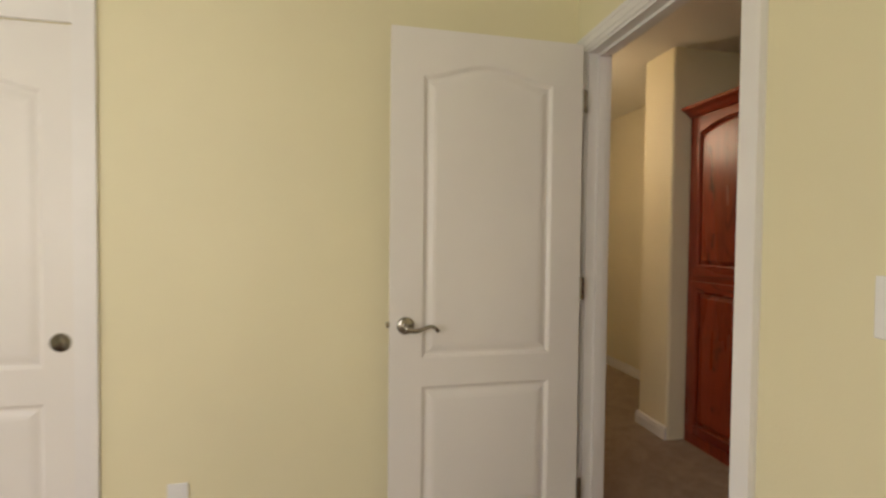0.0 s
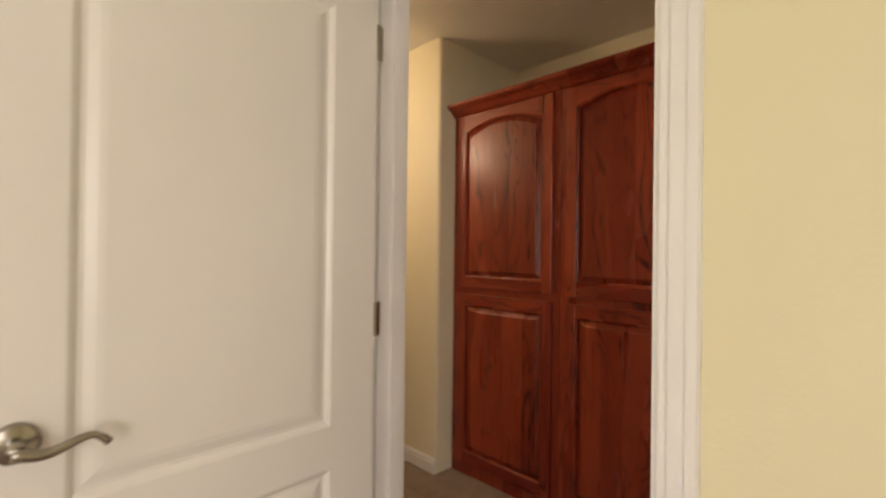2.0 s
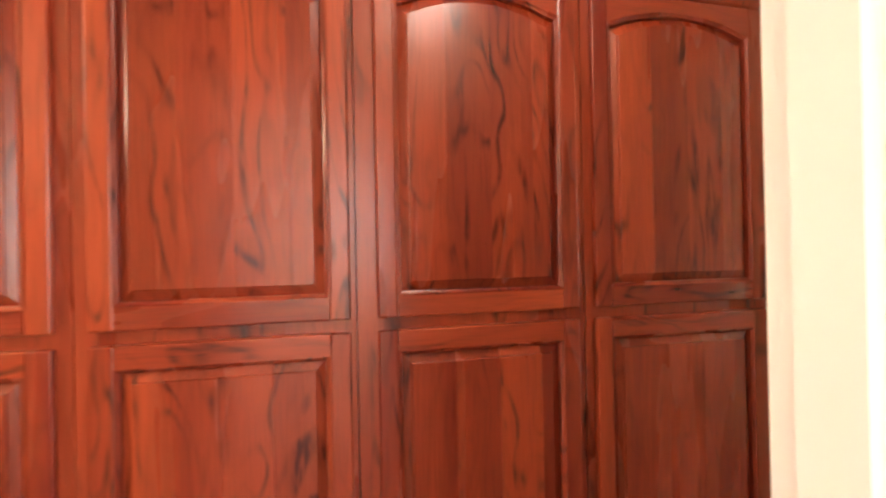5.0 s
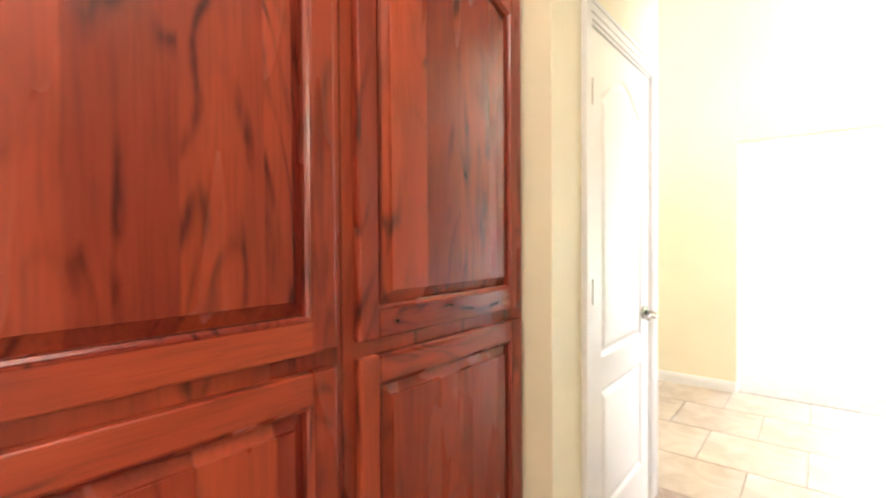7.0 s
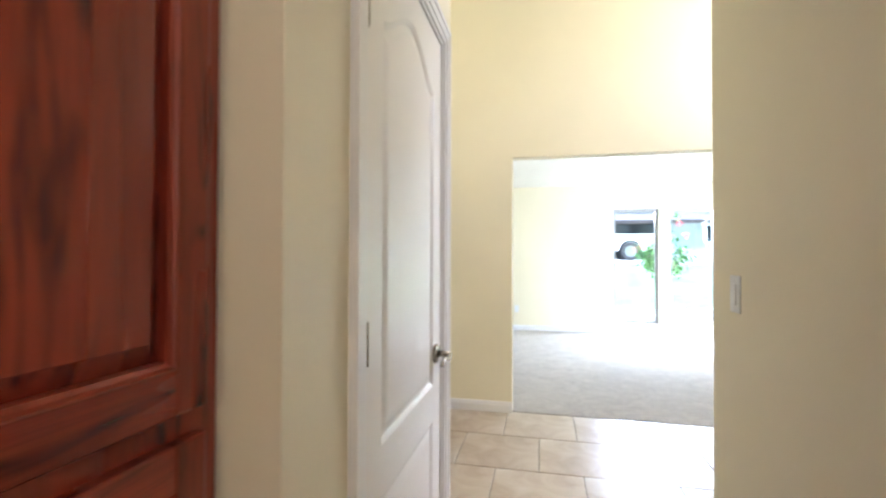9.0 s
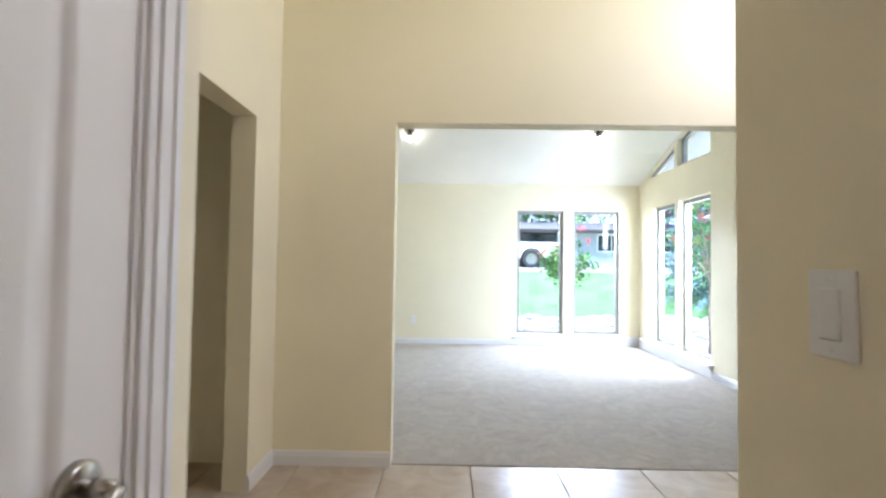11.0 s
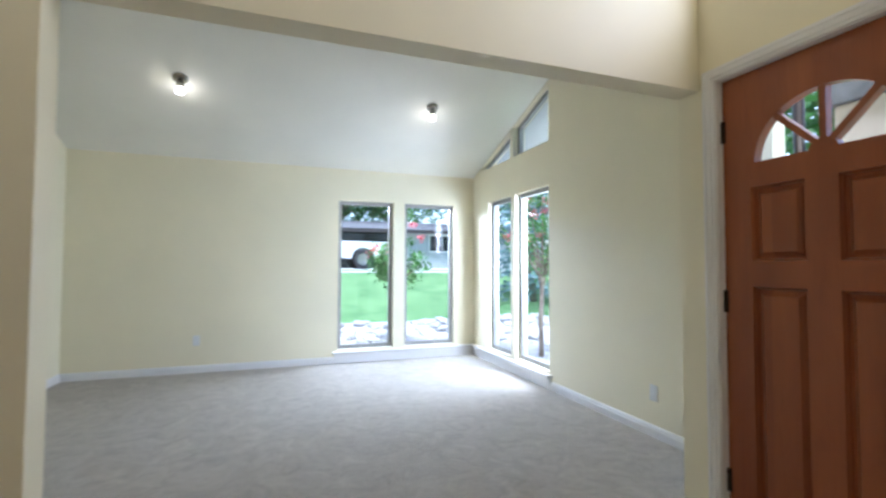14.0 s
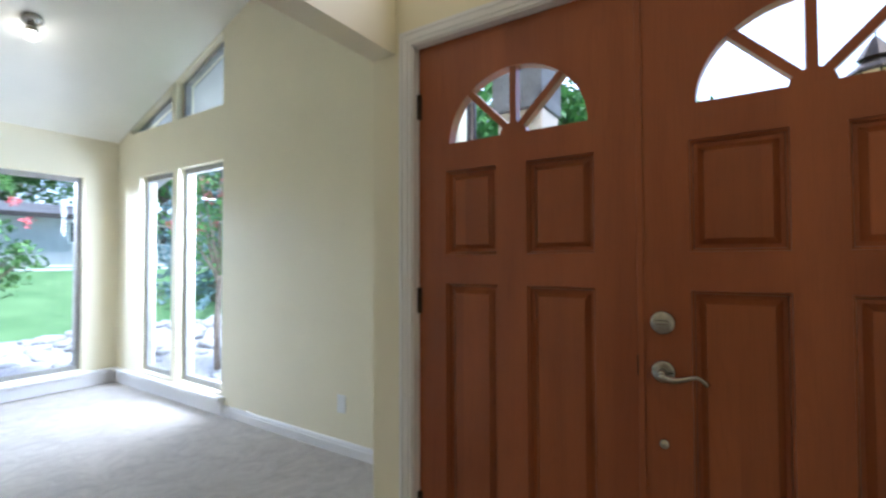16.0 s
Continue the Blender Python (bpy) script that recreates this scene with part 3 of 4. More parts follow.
CLOSET = [(0.10, 0.82, 0.78, 1.83, 0.08), (0.10, 0.82, 0.20, 0.655, 0.0)]
for k, (x, y) in enumerate(((-1.69, YB + 0.012), (-2.55, YB + 0.052))):
    c = moulded_door("closet_door", pose(x, y, 0.015), 0.92, 1.98, CLOSET, "white moulded sliding closet door with a flush pull")
    bm = bmesh.new()
    tube(bm, [(0.872, 0.001, 0.87), (0.872, -0.003, 0.87), (0.872, -0.0036, 0.87), (0.872, -0.001, 0.87)], [0.034, 0.033, 0.028, 0.025], 24)
    part("flush_pull", bm, NICKEL, c, "round satin nickel flush pull", True)


def plate(name, m, label, category, kind):
    """A wall plate in local x-z, front along -y."""
    p = thing(name, m, label, category)
    part("plate", boxes((-0.036, 0.036, -0.006, 0, -0.057, 0.057), bevel=0.003), PLASTIC, p)
    if kind == "switch":
        part("rocker", boxes((-0.016, 0.016, -0.0095, -0.005, -0.033, 0.033), bevel=0.002), PLASTIC, p, "white rocker")
    else:
        for z in (-0.028, 0.012):
            part("socket", boxes((-0.013, 0.013, -0.008, -0.005, z, z + 0.02), bevel=0.002), PLASTIC, p)
    for z in (-0.046, 0.046):
        bm = bmesh.new()
        tube(bm, [(0, -0.004, z), (0, -0.0075, z)], 0.003, 8)
        part("screw", bm, PLASTIC, p)
    return p


plate("light_switch", pose(XB, 0.975, 1.15, 0, 0, -90), "white rocker light switch plate on the yellow wall", "light switch", "switch")
plate("light_switch", pose(XH, -0.862, 1.137, 0, 0, 90), "white rocker light switch plate on the hall wall", "light switch", "switch")
plate("power_outlet", pose(-0.44, YB, 0.30), "white power outlet plate low on the yellow wall", "power outlet", "outlet")
plate("power_outlet", pose(2.235, YL, 0.36, 0, 0, 180), "white power outlet plate low on the cream wall", "power outlet", "outlet")
plate("power_outlet", pose(XL, -3.93, 0.31, 0, 0, 90), "white power outlet plate low on the living room wall", "power outlet", "outlet")

# ---- hall cabinets ----
CF = 2.258                     # face frame; the doors stand 20 mm proud of it


def rail(name, pts, mat, parent, edge_z):
    """A flat piece 20 mm thick with the outline pts and an eased edge along z = edge_z."""
    bm = bmesh.new()
    a = [bm.verts.new((u, 0, v)) for u, v in pts]
    b = [bm.verts.new((u, 0.02, v)) for u, v in pts]
    for k in range(len(a)):
        j = (k + 1) % len(a)
        bm.faces.new((a[k], a[j], b[j], b[k]))
    f = bm.faces.new(a)
    bm.faces.new(b[::-1])
    es = [e for e in f.edges if all(abs(v.co.z - edge_z) < 1e-5 for v in e.verts)]
    bmesh.ops.bevel(bm, geom=es, offset=0.005, segments=3, affect="EDGES", profile=0.5)
    return part(name, bm, mat, parent)


def cabinet_door(parent, x, w, z0, z1, rise, low, high):
    """A cope-and-stick door with a raised panel; x from the unit's origin, front at y -0.02."""
    d = thing("cabinet_door", pose(x, -0.0205, z0), "", "")
    d.parent = parent
    h = z1 - z0
    sw = 0.055
    p = (sw, w - sw, low, h - high, rise)
    for a, b in ((0, sw), (w - sw, w)):
        part("stile", boxes((a, b, 0, 0.02, 0, h), bevel=0.005), CHERRY, d)
    rail("bottom_rail", rect(sw + 0.0002, w - sw - 0.0002, 0.0, low), CHERRY_RAIL, d, 0.0)
    arch = panel_loop(*p, "arch", 0)[2:] if rise else [(w - sw, h - high), (sw, h - high)]
    rail("top_rail", [(w - sw, h), (sw, h)] + [(u, v) for u, v in reversed(arch)], CHERRY_RAIL, d, h)
    bm = bmesh.new()
    rings(bm, [[(u, y, v) for u, v in panel_loop(*p, "arch", i)] for i, y in ((-0.001, -0.0012), (0.002, -0.0012), (0.005, 0.003), (0.010, 0.006), (0.011, 0.0185))], cap=False)
    part("sticking", bm, CHERRY, d, "moulded inner edge of the frame")
    bm = bmesh.new()
    rings(bm, [[(u, y, v) for u, v in panel_loop(*p, "arch", i)] for i, y in ((0.006, 0.0185), (0.012, 0.0185), (0.036, 0.0085), (0.0365, 0.001), (0.038, 0.0))])
    part("raised_panel", bm, CHERRY_PANEL, d)
    return d


def cabinet(y_top, width, doors_at, label):
    """One tall unit: origin at its north front bottom corner, local x runs south."""
    c = thing("tall_cabinet", pose(CF, y_top, 0, 0, 0, -90), label, "cabinet", "tall hall cabinets")
    x0, x1 = doors_at
    bm = pierced(bmesh.new(), rect(0, width, 0, 2.05), [rect(x0 + 0.02, x1 - 0.02, 0.12, 1.005), rect(x0 + 0.02, x1 - 0.02, 1.062, 2.0)], along_x, 0, 0.02)
    part("face_frame", bm, CHERRY, c)
    part("carcass", boxes((0.001, width - 0.001, 0.021, 0.56, 0.02, 2.06)), CHERRY, c)
    w = x1 - x0
    cabinet_door(c, x0, w, 0.075, 1.016, 0.0, 0.060, 0.058)
    cabinet_door(c, x0, w, 1.050, 2.018, 0.05, 0.060, 0.046)
    return c


UNITS = [(2.870, 0.693, (0.040, 0.660)), (2.1745, 0.660, (0.035, 0.645)), (1.5115, 0.680, (0.054, 0.656)), (0.8275, 0.703, (0.0275, 0.6625))]
for y, w, at in UNITS:
    cabinet(y, w, at, "tall dark cherry-stained oak cabinet with raised-panel doors")
bm = bmesh.new()
strip(bm, (CF, 2.874), (CF, 0.121), (-1, 0), [(-0.03, 2.025), (0.004, 2.025), (0.012, 2.031), (0.020, 2.041), (0.040, 2.057), (0.060, 2.067), (0.064, 2.073), (0.070, 2.073), (0.070, 2.087), (-0.03, 2.087)])
tagged(finish("crown_moulding", bm, CHERRY), "dark cherry crown moulding along the top of the cabinets", "crown moulding")

# ---- linen closet door ----
LP = [(0.115, 0.62, 0.80, 1.90, 0.11), (0.115, 0.62, 0.20, 0.68, 0.0)]
linen = moulded_door("linen_closet_door", pose(XE + 0.004, -0.184, 0.012, 0, 0, -90), 0.722, 2.0, LP,
                     "white moulded arch-panel closet door, closed", [(-0.003, -0.004, z) for z in (0.20, 1.012, 1.72)])
lever(linen, 0.64, 0.905, 0, -1)

# ---- living room lamps ----
LAMPS = [(2.222, -5.865), (-0.103, -5.835)]
for x, y in LAMPS:
    z = slope(y)
    l = thing("ceiling_spotlight", pose(x, y, z, 19.4), "brushed metal ceiling light with one lit bulb", "ceiling light", "living room ceiling lights")
    bm = bmesh.new()
    tube(bm, [(0, 0, 0.0), (0, 0, -0.018), (0, 0, -0.03)], [0.062, 0.062, 0.05], 28)
    part("canopy", bm, NICKEL, l, "round brushed metal canopy", True)
    bm = bmesh.new()
    tube(bm, [(0, 0, -0.028), (0, -0.01, -0.05)], 0.010, 10)
    tube(bm, [(0, -0.01, -0.045), (0, -0.028, -0.085)], [0.030, 0.036], 20)
    part("socket", bm, NICKEL, l, "brushed metal socket cup", True)
    bm = bmesh.new()
    tube(bm, [(0, -0.027, -0.083), (0, -0.033, -0.100), (0, -0.042, -0.122), (0, -0.047, -0.135), (0, -0.049, -0.140)], [0.020, 0.030, 0.034, 0.028, 0.012], 18)
    part("bulb", bm, BULB, l, "lit reflector bulb", True)
    lamp("bulb_light", "POINT", pose(x, y - 0.06, z - 0.17), 0.3, (1, 0.82, 0.58), (0.035, 0))

# ---- front door ----
DW = 0.815
FX = [(0.125, 0.340), (0.455, 0.685)]


def front_leaf(y0, label, x_shift, flip):
    d = thing("front_door", pose(XW - 0.036, y0, 0.012, 0, 0, 90), label, "door", "double front door")
    fx = [(DW - b, DW - a) for a, b in reversed(FX)] if flip else FX
    cols = [(a + x_shift, b + x_shift) for a, b in fx]
    rows = [(0.20, 1.105), (1.215, 1.535)]
    cx, hw, zb, hh = (cols[0][0] + cols[1][1]) / 2, 0.262, 1.640, 0.240
    fan = [(cx + hw * math.cos(math.pi * k / 28), zb + hh * math.sin(math.pi * k / 28)) for k in range(29)]
    holes = [rect(a, b, c, e) for a, b in cols for c, e in rows] + [fan]
    part("door_leaf", pierced(bmesh.new(), rect(0, DW, 0, 2.045), holes, along_x, 0, 0.044), FIR, d)
    for a, b in cols:
        for c, e in rows:
            bm = bmesh.new()
            rings(bm, [[(u, y, v) for u, v in rect(a + i, b - i, c + i, e - i)] for i, y in ((0, 0.0), (0.002, 0.010), (0.006, 0.012), (0.010, 0.024), (0.020, 0.0245), (0.034, 0.012), (0.036, 0.0085), (0.038, 0.008))])
            rings(bm, [[(u, y, v) for u, v in rect(a + i, b - i, c + i, e - i)] for i, y in ((0, 0.044), (0.05, 0.035))])
            part("raised_panel", bm, FIR_PANEL, d)
    bm = bmesh.new()
    for ang in (48, 90, 132):
        t = radians(ang)
        p0, p1 = Vector((cx, 0, zb + 0.0)), Vector((cx + (hw + 0.01) * math.cos(t), 0, zb + (hh + 0.01) * math.sin(t)))
        n = Vector((-math.sin(t), 0, math.cos(t))) * 0.012
        vs = [[bm.verts.new(q + Vector((0, y, 0))) for q in (p0 - n, p1 - n, p1 + n, p0 + n)] for y in (0.004, 0.040)]
        bm.faces.new(vs[0])
        bm.faces.new(vs[1])
        for i in range(4):
            j = (i + 1) % 4
            bm.faces.new((vs[0][i], vs[0][j], vs[1][j], vs[1][i]))
    hub = [(cx + 0.05 * math.cos(math.pi * k / 12), zb - 0.001 + 0.042 * math.sin(math.pi * k / 12)) for k in range(13)]
    pierced(bm, hub, [], along_x, 0.002, 0.042)
    part("fan_muntin", bm, FIR, d, "stained wooden spokes of the fan light")
    pane = part("pane", pierced(bmesh.new(), fan, [], along_x, 0.020, 0.024), GLASS, d, "clear glass fan light")
    pane.visible_shadow = False
    return d


left = front_leaf(-2.893, "closed stained wooden door leaf with a fan light", 0.0, False)
for z in (0.19, 0.985, 1.755):
    hinge(left, -0.003, -0.003, z, 0.1, BRONZE)
right = front_leaf(-2.893 + DW + 0.006, "closed stained wooden door leaf with a lever handle and deadbolt", 0.0, True)
for z in (0.19, 0.985, 1.755):
    hinge(right, DW + 0.003, -0.003, z, 0.1, BRONZE)
part("astragal", boxes((-0.012, 0.006, -0.006, 0.0, 0, 2.045), bevel=0.002), FIR, right)
lever(right, 0.056, 0.868)
bm = bmesh.new()
disc(bm, (0.056, 0, 1.010), (0, -1, 0), 0.034, 0.016)
bm2 = boxes((0.039, 0.073, -0.030, -0.014, 1.006, 1.018), bevel=0.004)
dead = part("deadbolt", bm, NICKEL, right, "round satin nickel deadbolt", True)
part("thumb_turn", bm2, NICKEL, dead)
bm = bmesh.new()
disc(bm, (0.056, 0, 0.66), (0, -1, 0), 0.014, 0.010, 16)
part("lock_button", bm, NICKEL, right, "small round metal bolt button", True)
part("latch_plate", boxes((-0.014, -0.011, -0.008, 0.02, 0.85, 0.91)), BRONZE, right)
tagged(finish("door_threshold", boxes((XW - 0.15, XW + 0.01, -2.895, -1.255, -0.008, 0.011), bevel=0.004), BRONZE), "dark metal threshold under the front doors", "threshold", kind="structure")

# ---- outdoors ----
def ground_z(x, y):
    return -0.14 if y > -12.1 else min(1.06, -0.14 + (-12.1 - y) * 0.2)


bm = bmesh.new()
ys = [300, 30, 10, 0, -5, -10.6, -12.1, -14, -16, -18.1, -19, -25, -60, -400]
xs = [-400, -60, -20, -8, 0, 8, 20, 60, 400]
grid = [[bm.verts.new((x, y, ground_z(x, y))) for x in xs] for y in ys]
for a, b in zip(grid, grid[1:]):
    for i in range(len(xs) - 1):
        bm.faces.new((a[i], a[i + 1], b[i + 1], b[i]))
tagged(finish("ground", bm, GRASS), "mown green lawn rising to the street", "lawn", kind="structure")


def sheet(name, x0, x1, y0, y1, dz, mat, label, category):
    n = 10
    bm = bmesh.new()
    top = [[bm.verts.new((x, y0 + (y1 - y0) * k / n, ground_z(x, y0 + (y1 - y0) * k / n) + dz)) for x in (x0, x1)] for k in range(n + 1)]
    bot = [[bm.verts.new(v.co - Vector((0, 0, 0.3))) for v in r] for r in top]
    for r, q in zip(zip(top, top[1:]), zip(bot, bot[1:])):
        bm.faces.new((r[0][0], r[0][1], r[1][1], r[1][0]))
        bm.faces.new((r[0][0], r[1][0], q[1][0], q[0][0]))
        bm.faces.new((r[0][1], r[1][1], q[1][1], q[0][1]))
    bm.faces.new((top[0][0], top[0][1], bot[0][1], bot[0][0]))
    bm.faces.new((top[-1][0], top[-1][1], bot[-1][1], bot[-1][0]))
    return tagged(finish(name, bm, mat), label, category, kind="structure")


sheet("road", -60, 60, -24, -17.6, 0.012, ROAD, "pale concrete street and driveway beyond the lawn", "road")
sheet("gravel_bed", -6.5, 5.0, -12.0, -7.37, 0.02, GRAVEL, "pale gravel bed along the house", "gravel bed")
sheet("gravel_bed", -4.6, -1.46, -7.37, -3.4, 0.024, GRAVEL, "pale gravel bed along the house", "gravel bed")

rng = random.Random(5)
rock_meshes = []
for k in range(6):
    bm = bmesh.new()
    bmesh.ops.create_icosphere(bm, subdivisions=2, radius=1)
    off = Vector((k * 5.1, 0, 0))
    for v in bm.verts:
        v.co *= 0.82 + 0.45 * noise.noise(v.co * 0.9 + off)
        v.co.z *= 0.55
    me = bpy.data.meshes.new("rock")
    bm.to_mesh(me)
    bm.free()
    me.materials.append(ROCK)
    for p in me.polygons:
        p.use_smooth = True
    rock_meshes.append(me)
bed = thing("rock_border", Matrix(), "border of pale rounded river rocks beside the house", "rocks")
for k in range(290):
    if k < 185:
        x, y = rng.uniform(-5.5, 3.0), rng.uniform(-11.9, -7.8)
    else:
        x, y = rng.uniform(-4.7, -1.75), rng.uniform(-7.6, -4.2)
    s = rng.uniform(0.09, 0.19)
    o = new("rock", rock_meshes[k % 6])
    o.parent = bed
    o.matrix_local = pose(x, y, -0.13 + s * 0.30, rng.uniform(-15, 15), rng.uniform(-15, 15), rng.uniform(0, 360)) @ Matrix.Diagonal((s * rng.uniform(1, 1.5), s, s, 1))


def clump(verts, faces, c, r, n, size, squash=1.0):
    for _ in range(n):
        d = Vector((rng.gauss(0, 1), rng.gauss(0, 1), rng.gauss(0, 1) * squash))
        p = Vector(c) + d.normalized() * r * rng.random() ** 0.5
        q = Euler((rng.uniform(-1, 1), rng.uniform(-1, 1), rng.uniform(0, 6.3)))
        s = size * rng.uniform(0.6, 1.3)
        i = len(verts)
        for a in ((-0.5, 0, 0), (0, -0.28, 0.08), (0.5, 0, 0), (0, 0.28, 0.08)):
            w = Vector(a) * s
            w.rotate(q)
            verts.append(p + w)
        faces += [(i, i + 1, i + 2), (i, i + 2, i + 3)]


def leaf_mesh(name, verts, faces, mat, parent, label=""):
    me = bpy.data.meshes.new(name)
    me.from_pydata([tuple(v) for v in verts], [], faces)
    me.materials.append(mat)
    o = new(name, me)
    o.parent = parent
    if label:
        o["label"] = label
    return o


def small_tree(x, y, height, spread, low, label, blossoms):
    t = thing("small_tree", pose(x, y, ground_z(x, y)), label, "tree")
    bm = bmesh.new()
    tube(bm, [(0, 0, -0.05), (0.02, 0.01, low * 0.6), (0.0, 0.03, low + 0.2)], [0.045, 0.036, 0.03], 10)
    tips = []
    for k in range(9):
        a = k * 2.4
        e = Vector((math.cos(a) * spread * rng.uniform(0.4, 0.9), math.sin(a) * spread * rng.uniform(0.4, 0.9), rng.uniform(low + 0.3, height)))
        s = Vector((0, 0.02, low + 0.05 * k / 2))
        tube(bm, [s, s.lerp(e, 0.5) + Vector((0, 0, 0.1)), e], [0.02, 0.013, 0.006], 6)
        tips += [e, s.lerp(e, 0.6)]
    part("trunk", bm, BARK, t, "thin grey brown trunk and limbs", True)
    v, f, fv, ff = [], [], [], []
    for e in tips:
        clump(v, f, e, spread * 0.42, 70, 0.085, 0.8)
        if e.z > height * 0.62:
            for _ in range(blossoms):
                c = e + Vector((rng.gauss(0, 0.15), rng.gauss(0, 0.15), rng.gauss(0.08, 0.12)))
                clump(fv, ff, c, 0.075, 34, 0.045)
    leaf_mesh("crown", v, f, LEAF, t, "open crown of small green leaves")
    if fv:
        leaf_mesh("blossoms", fv, ff, FLOWER, t, "clusters of pink blossoms")
    return t


small_tree(-0.44, -8.70, 2.35, 0.50, 0.80, "slender young tree with green leaves and pink blossoms", 2)
small_tree(-2.1, -6.95, 2.5, 0.55, 1.0, "slender young tree on a thin dark trunk", 1)


def big_tree(x, y, h, r, label, mat, conifer=False):
    t = thing("spruce_tree" if conifer else "street_tree", pose(x, y, ground_z(x, y)), label, "tree")
    bm = bmesh.new()
    tube(bm, [(0, 0, -0.1), (0.05, 0, h * 0.4), (0, 0, h * 0.92)], [0.16, 0.11, 0.02], 10)
    v, f = [], []
    if conifer:
        for k in range(150):
            u = (k + 0.5) / 150
            z = 0.25 + u * (h - 0.3)
            a = k * 2.39996
            L = r * (1 - u) ** 0.85 * rng.uniform(0.75, 1.08) + 0.08
            for s in range(7):
                q = (s + 1) / 7
                clump(v, f, (math.cos(a) * L * q, math.sin(a) * L * q, z - 0.18 * L * q), 0.06 + 0.10 * L * 0.3, 10, 0.14, 0.5)
    else:
        for k in range(12):
            a = k * 2.4
            e = Vector((math.cos(a) * r * 0.75, math.sin(a) * r * 0.75, h * rng.uniform(0.5, 0.95)))
            tube(bm, [(0, 0, h * 0.35), Vector((0, 0, h * 0.45)).lerp(e, 0.5), e], [0.07, 0.05, 0.02], 6)
            for q in (0.55, 1.0):
                clump(v, f, Vector((0, 0, h * 0.55)).lerp(e, q), r * 0.55, 420, 0.36, 0.8)
    part("trunk", bm, BARK, t, "", True)
    leaf_mesh("crown", v, f, mat, t)
    return t


big_tree(-5.9, -13.6, 5.4, 2.0, "blue-grey spruce tree on the lawn", SPRUCE, True)
big_tree(-2.5, -34.0, 9.0, 4.2, "leafy green tree behind the houses", LEAF)
big_tree(4.5, -36.0, 9.5, 4.5, "leafy green tree behind the houses", LEAF)
big_tree(-12.5, -30.0, 9.0, 4.5, "leafy green tree behind the houses", LEAF)
big_tree(0.8, -39.0, 8.5, 4.4, "leafy green tree behind the houses", LEAF)
big_tree(9.5, -38.0, 9.0, 4.5, "leafy green tree behind the houses", LEAF)
big_tree(-7.5, -39.0, 9.5, 4.6, "leafy green tree behind the houses", LEAF)
big_tree(-16.0, -16.0, 8.0, 3.6, "leafy green tree beyond the lawn", LEAF)
big_tree(-14.5, -4.9, 5.9, 2.4, "leafy green tree beyond the porch", LEAF)
big_tree(-15.0, -8.0, 7.0, 3.2, "leafy green tree beyond the lawn", LEAF)


def house(x0, x1, y0, y1, wall_h, rise, label, openings):
    """A low house on the ground; openings are (name, x, width, z, height, material) on its face at y1."""
    g = ground_z(0, y1)
    h = thing("house", pose(0, 0, g), label, "house")
    part("wall", boxes((x0, x1, y0, y1, -0.1, wall_h)), SIDING, h, "pale grey siding")
    bm = bmesh.new()
    ym = (y0 + y1) / 2
    pierced(bm, [(y0 - 0.6, wall_h - 0.02), (y1 + 0.6, wall_h - 0.02), (y1 + 0.6, wall_h + 0.06), (ym, wall_h + rise), (y0 - 0.6, wall_h + 0.06)], [], along_y, x0 - 0.5, x1 + 0.5)
    part("roof", bm, ROOF, h, "grey shingle roof")
    part("fascia", boxes((x0 - 0.5, x1 + 0.5, y1 + 0.602, y1 + 0.64, wall_h - 0.14, wall_h + 0.07)), BROWN, h, "dark brown fascia board")
    for nm, x, w, z, hh, mat in openings:
        o = part(nm, pierced(bmesh.new(), rect(x, x + w, z, z + hh), [rect(x + 0.08, x + w - 0.08, z + 0.08, z + hh - 0.08)], along_x, y1 + 0.001, y1 + 0.05), mat, h)
        part("pane", boxes((x + 0.08, x + w - 0.08, y1 + 0.006, y1 + 0.02, z + 0.08, z + hh - 0.08)), DARKGLASS, o, "dark pane filling the opening")
        if nm == "window":
            part("muntin", boxes((x + w / 2 - 0.025, x + w / 2 + 0.025, y1 + 0.021, y1 + 0.045, z + 0.081, z + hh - 0.081)), mat, o)
    return h


# the wide brown-framed one is an open garage; its dark pane paints the shade inside
house(-14, 10, -36, -27, 2.15, 0.95, "low pale grey house with a dark roof across the street",
      [("window", -8.6, 1.7, 0.95, 1.05, TRIM), ("window", -11.5, 1.6, 0.95, 1.05, TRIM), ("garage_door", -4.6, 5.4, 0.0, 2.1, BROWN), ("window", 4.5, 1.8, 0.95, 1.05, TRIM)])


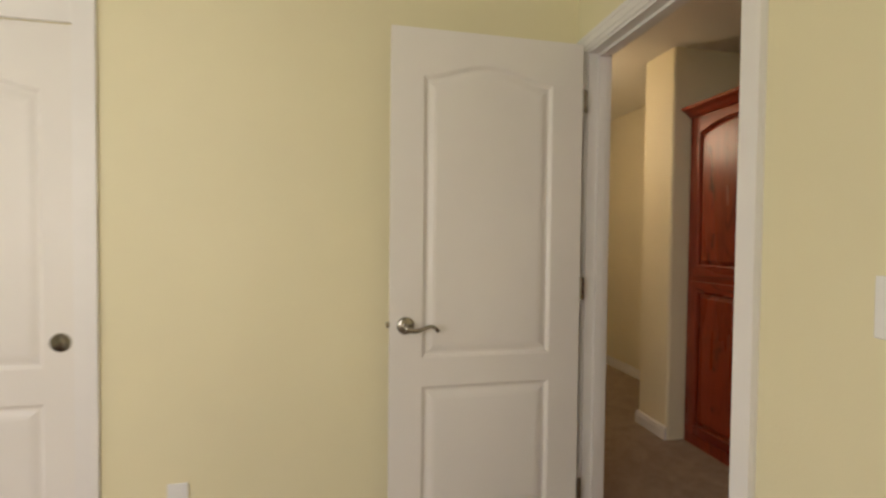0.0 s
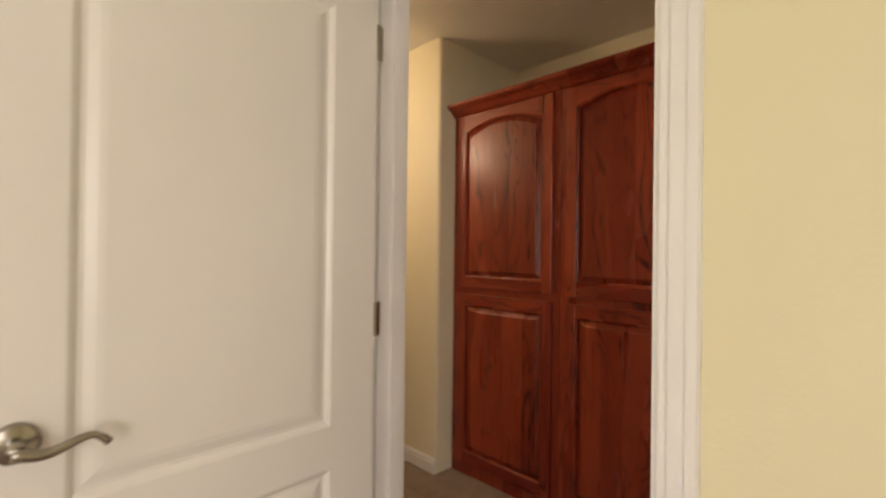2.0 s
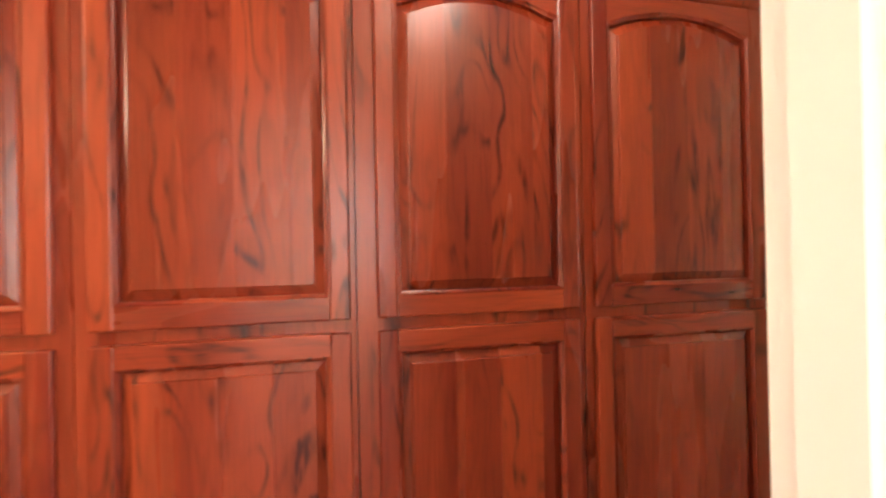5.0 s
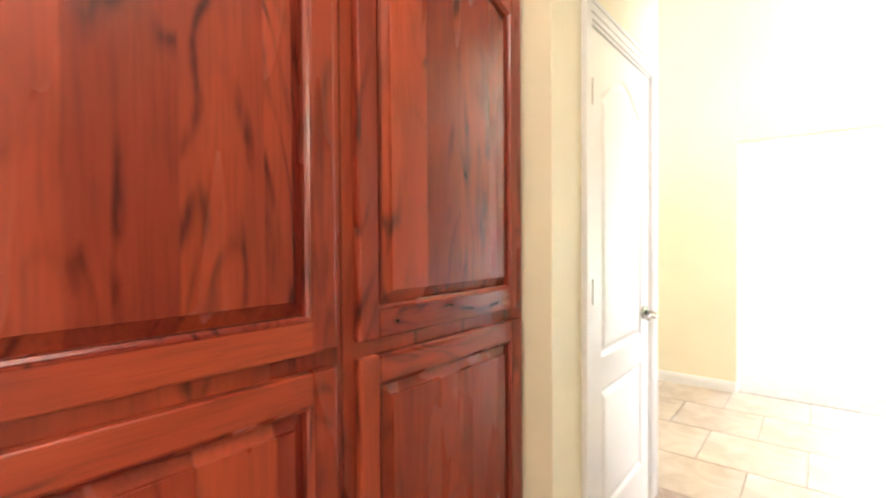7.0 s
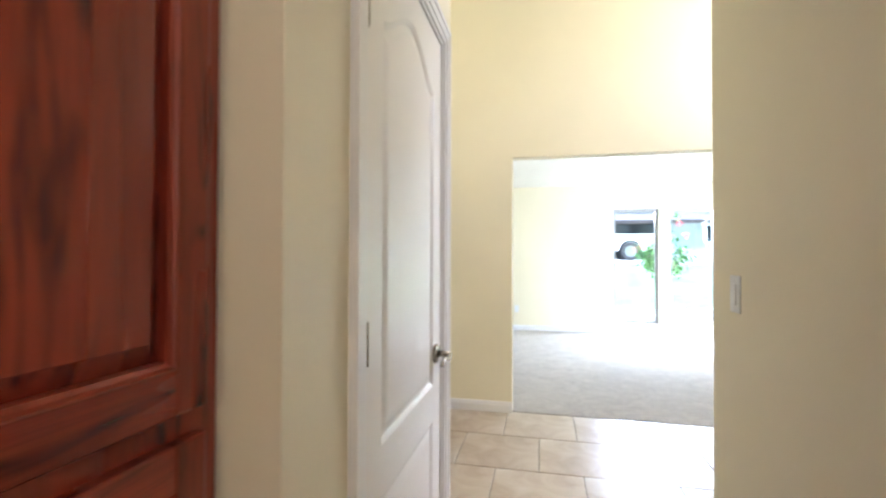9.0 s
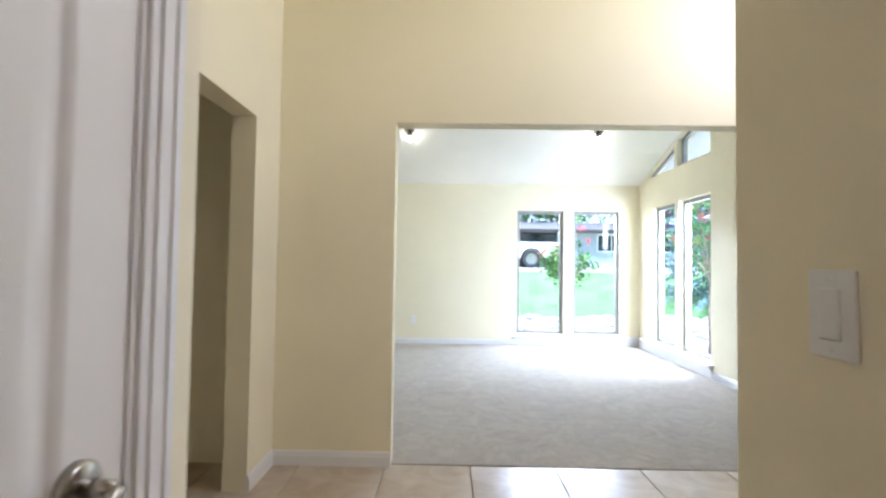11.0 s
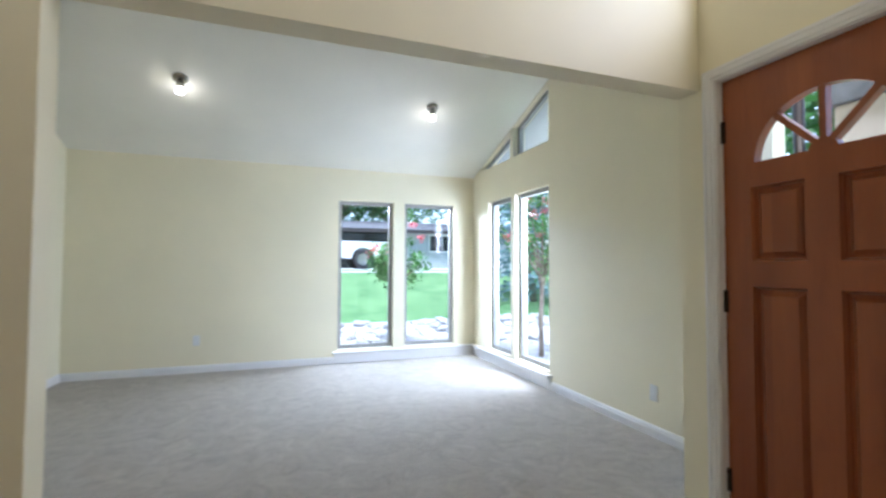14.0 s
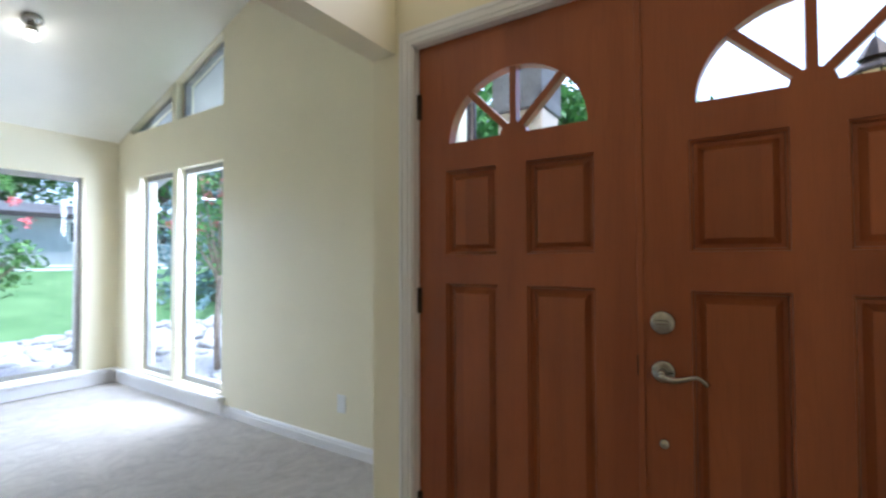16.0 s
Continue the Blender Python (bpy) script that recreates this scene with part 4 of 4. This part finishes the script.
def pickup(m):
    """Origin on the ground under the rear axle; the front lies along +x."""
    c = thing("pickup_truck", m, "white pickup truck with dark windows parked at the street", "truck")

    def arched(pts, cxs, r=0.47):
        """The lower edge of a body side from front to back, with round wheel arches."""
        for cx in cxs:
            pts += [(cx + r * math.cos(a), 0.42 + r * math.sin(a) * 0.95) for a in (math.pi * k / 12 for k in range(13))]
        return pts

    bed = arched([(-1.12, 0.52), (-1.14, 1.10), (0.98, 1.12), (0.98, 0.45)], (0.0,))
    part("cargo_bed", pierced(bmesh.new(), bed, [], along_x, -0.97, 0.97), CARPAINT, c, "white cargo bed with round wheel arches")
    body = arched([(1.02, 0.45), (1.02, 1.14), (2.95, 1.14), (4.10, 1.06), (4.28, 0.85), (4.28, 0.45)], (3.45,))
    part("body", pierced(bmesh.new(), body, [], along_x, -0.97, 0.97), CARPAINT, c, "white painted body")
    bm = pierced(bmesh.new(), [(1.04, 1.12), (1.12, 1.72), (1.25, 1.84), (2.35, 1.84), (2.98, 1.12)], [], along_x, -0.86, 0.86)
    bmesh.ops.bevel(bm, geom=list(bm.edges), offset=0.04, segments=2, affect="EDGES")
    part("cab", bm, CARPAINT, c, "white roof and pillars")
    for side in (-0.87, 0.87):
        s = 1 if side > 0 else -1
        for a in ([(1.20, 1.2), (1.27, 1.70), (1.72, 1.70), (1.72, 1.2)], [(1.80, 1.2), (1.80, 1.70), (2.30, 1.70), (2.72, 1.2)]):
            part("side_window", pierced(bmesh.new(), a, [], along_x, side - 0.012, side + 0.012), DARKGLASS, c, "dark tinted side window")
        part("door_handle", boxes((1.22, 1.38, s * 0.975 - 0.012, s * 0.975 + 0.012, 1.0, 1.03), bevel=0.004), DARK, c)
        part("rocker_panel", boxes((0.5, 2.95, s * 0.9 - 0.03, s * 0.9 + 0.03, 0.36, 0.5), bevel=0.01), DARK, c, "dark lower sill")
        part("tail_light", boxes((-1.15, -1.06, s * 0.93 - 0.045, s * 0.93 + 0.045, 0.75, 1.0), bevel=0.01), FLOWER, c, "red tail light")
        for x in (0, 3.45):
            bm = bmesh.new()
            tube(bm, [(x, s * 0.70, 0.39), (x, s * 0.73, 0.39), (x, s * 0.95, 0.39), (x, s * 0.98, 0.39)], [0.35, 0.39, 0.39, 0.35], 32)
            w = part("wheel", bm, RUBBER, c, "black tyre on a bright rim")
            bm = bmesh.new()
            tube(bm, [(x, s * 0.975, 0.39), (x, s * 0.995, 0.39), (x, s * 0.985, 0.39)], [0.25, 0.235, 0.07], 24)
            part("rim", bm, NICKEL, w, "bright metal rim")
    part("bumper", boxes((-1.30, -1.15, -0.9, 0.9, 0.48, 0.68), bevel=0.03), DARK, c, "dark rear bumper")
    return c


pickup(pose(-1.78, -20.6, 1.07))

# entry porch seen through the fan lights
slab("porch_floor", -3.6, XW - 0.16, -3.4, -0.4, -0.2, -0.02, ROAD, "pale concrete porch slab", "porch")
p = thing("porch_post", pose(-2.05, -3.05, -0.02), "beige stucco porch post with a dark grey head", "post")
part("shaft", boxes((-0.16, 0.16, -0.16, 0.16, 0.12, 2.23), bevel=0.012), STUCCO, p)
part("base", boxes((-0.19, 0.19, -0.19, 0.19, 0.0, 0.12), bevel=0.01), STUCCO, p)
part("head", boxes((-0.19, 0.19, -0.19, 0.17, 2.231, 2.95), bevel=0.008), ROOF, p, "dark grey painted head")
bm = bmesh.new()
tube(bm, [(0, 0, 0.0), (0, 0, 2.66)], 0.035, 12)
d = thing("downspout", pose(-2.0, -3.48, -0.115), "dark metal downspout standing beside the porch", "downspout")
part("pipe", bm, BRONZE, d, "", True)
part("strap", boxes((-0.045, 0.045, -0.045, 0.045, 1.7, 1.73), bevel=0.004), BRONZE, d)

lantern = thing("porch_lantern", pose(-2.45, -0.95, 2.22), "black metal wall lantern with amber glass", "wall lantern")
part("wall_plate", boxes((-0.06, 0.06, -0.02, 0, -0.16, 0.16), bevel=0.006), BRONZE, lantern)
bm = bmesh.new()
tube(bm, [(0, -0.015, 0.06), (0, -0.10, 0.22), (0, -0.19, 0.30), (0, -0.235, 0.26), (0, -0.235, 0.19)], 0.011, 8)
part("arm", bm, BRONZE, lantern, "curved black arm", True)
bm = bmesh.new()
tube(bm, [(0, -0.235, 0.0), (0, -0.235, 0.015), (0, -0.235, 0.075), (0, -0.235, 0.085), (0, -0.235, 0.15), (0, -0.235, 0.20)], [0.135, 0.13, 0.06, 0.085, 0.05, 0.015], 8)
part("cap", bm, BRONZE, lantern, "tiered black metal cap")
bm = bmesh.new()
tube(bm, [(0, -0.235, -0.24), (0, -0.235, 0.0)], [0.065, 0.105], 8)
part("glass", bm, AMBER, lantern, "amber glass panes")
for k in range(8):
    a = math.pi * k / 4
    bm = bmesh.new()
    tube(bm, [(0.067 * math.cos(a), -0.235 + 0.067 * math.sin(a), -0.24), (0.108 * math.cos(a), -0.235 + 0.108 * math.sin(a), 0.0)], 0.006, 6)
    part("bar", bm, BRONZE, lantern)
bm = bmesh.new()
tube(bm, [(0, -0.235, -0.30), (0, -0.235, -0.26), (0, -0.235, -0.238)], [0.01, 0.05, 0.075], 8)
part("finial", bm, BRONZE, lantern)

# ---- foyer tiles ----
tm = {}
tiles = thing("tile_floor", Matrix(), "beige travertine tile floor with grey grout", "floor", kind="structure")
S, G = 0.5, 0.006
row = 0
y = YS - 0.03
while y < YN:
    y1 = min(y + S, YN)
    x = XW - (0.175 if row % 2 else 0.425)
    while x < 4.3:
        a, b = max(x, XW), min(x + S, 4.3)
        if b - a > 0.02:
            key = (round(b - a, 3), round(y1 - y, 3))
            if key not in tm:
                bm = bmesh.new()
                w, h = b - a - G, y1 - y - G
                rings(bm, [[(u, v, z) for u, v in rect(i, w - i, i, h - i)] for i, z in ((0, -0.009), (0, -0.0015), (0.002, 0.0))])
                me = bpy.data.meshes.new("tile")
                bmesh.ops.recalc_face_normals(bm, faces=bm.faces)
                bm.to_mesh(me)
                bm.free()
                me.materials.append(TILE)
                tm[key] = me
            o = new("tile", tm[key])
            o.parent = tiles
            o.location = (a + G / 2, y + G / 2, 0)
        x += S
    y = y1
    row += 1
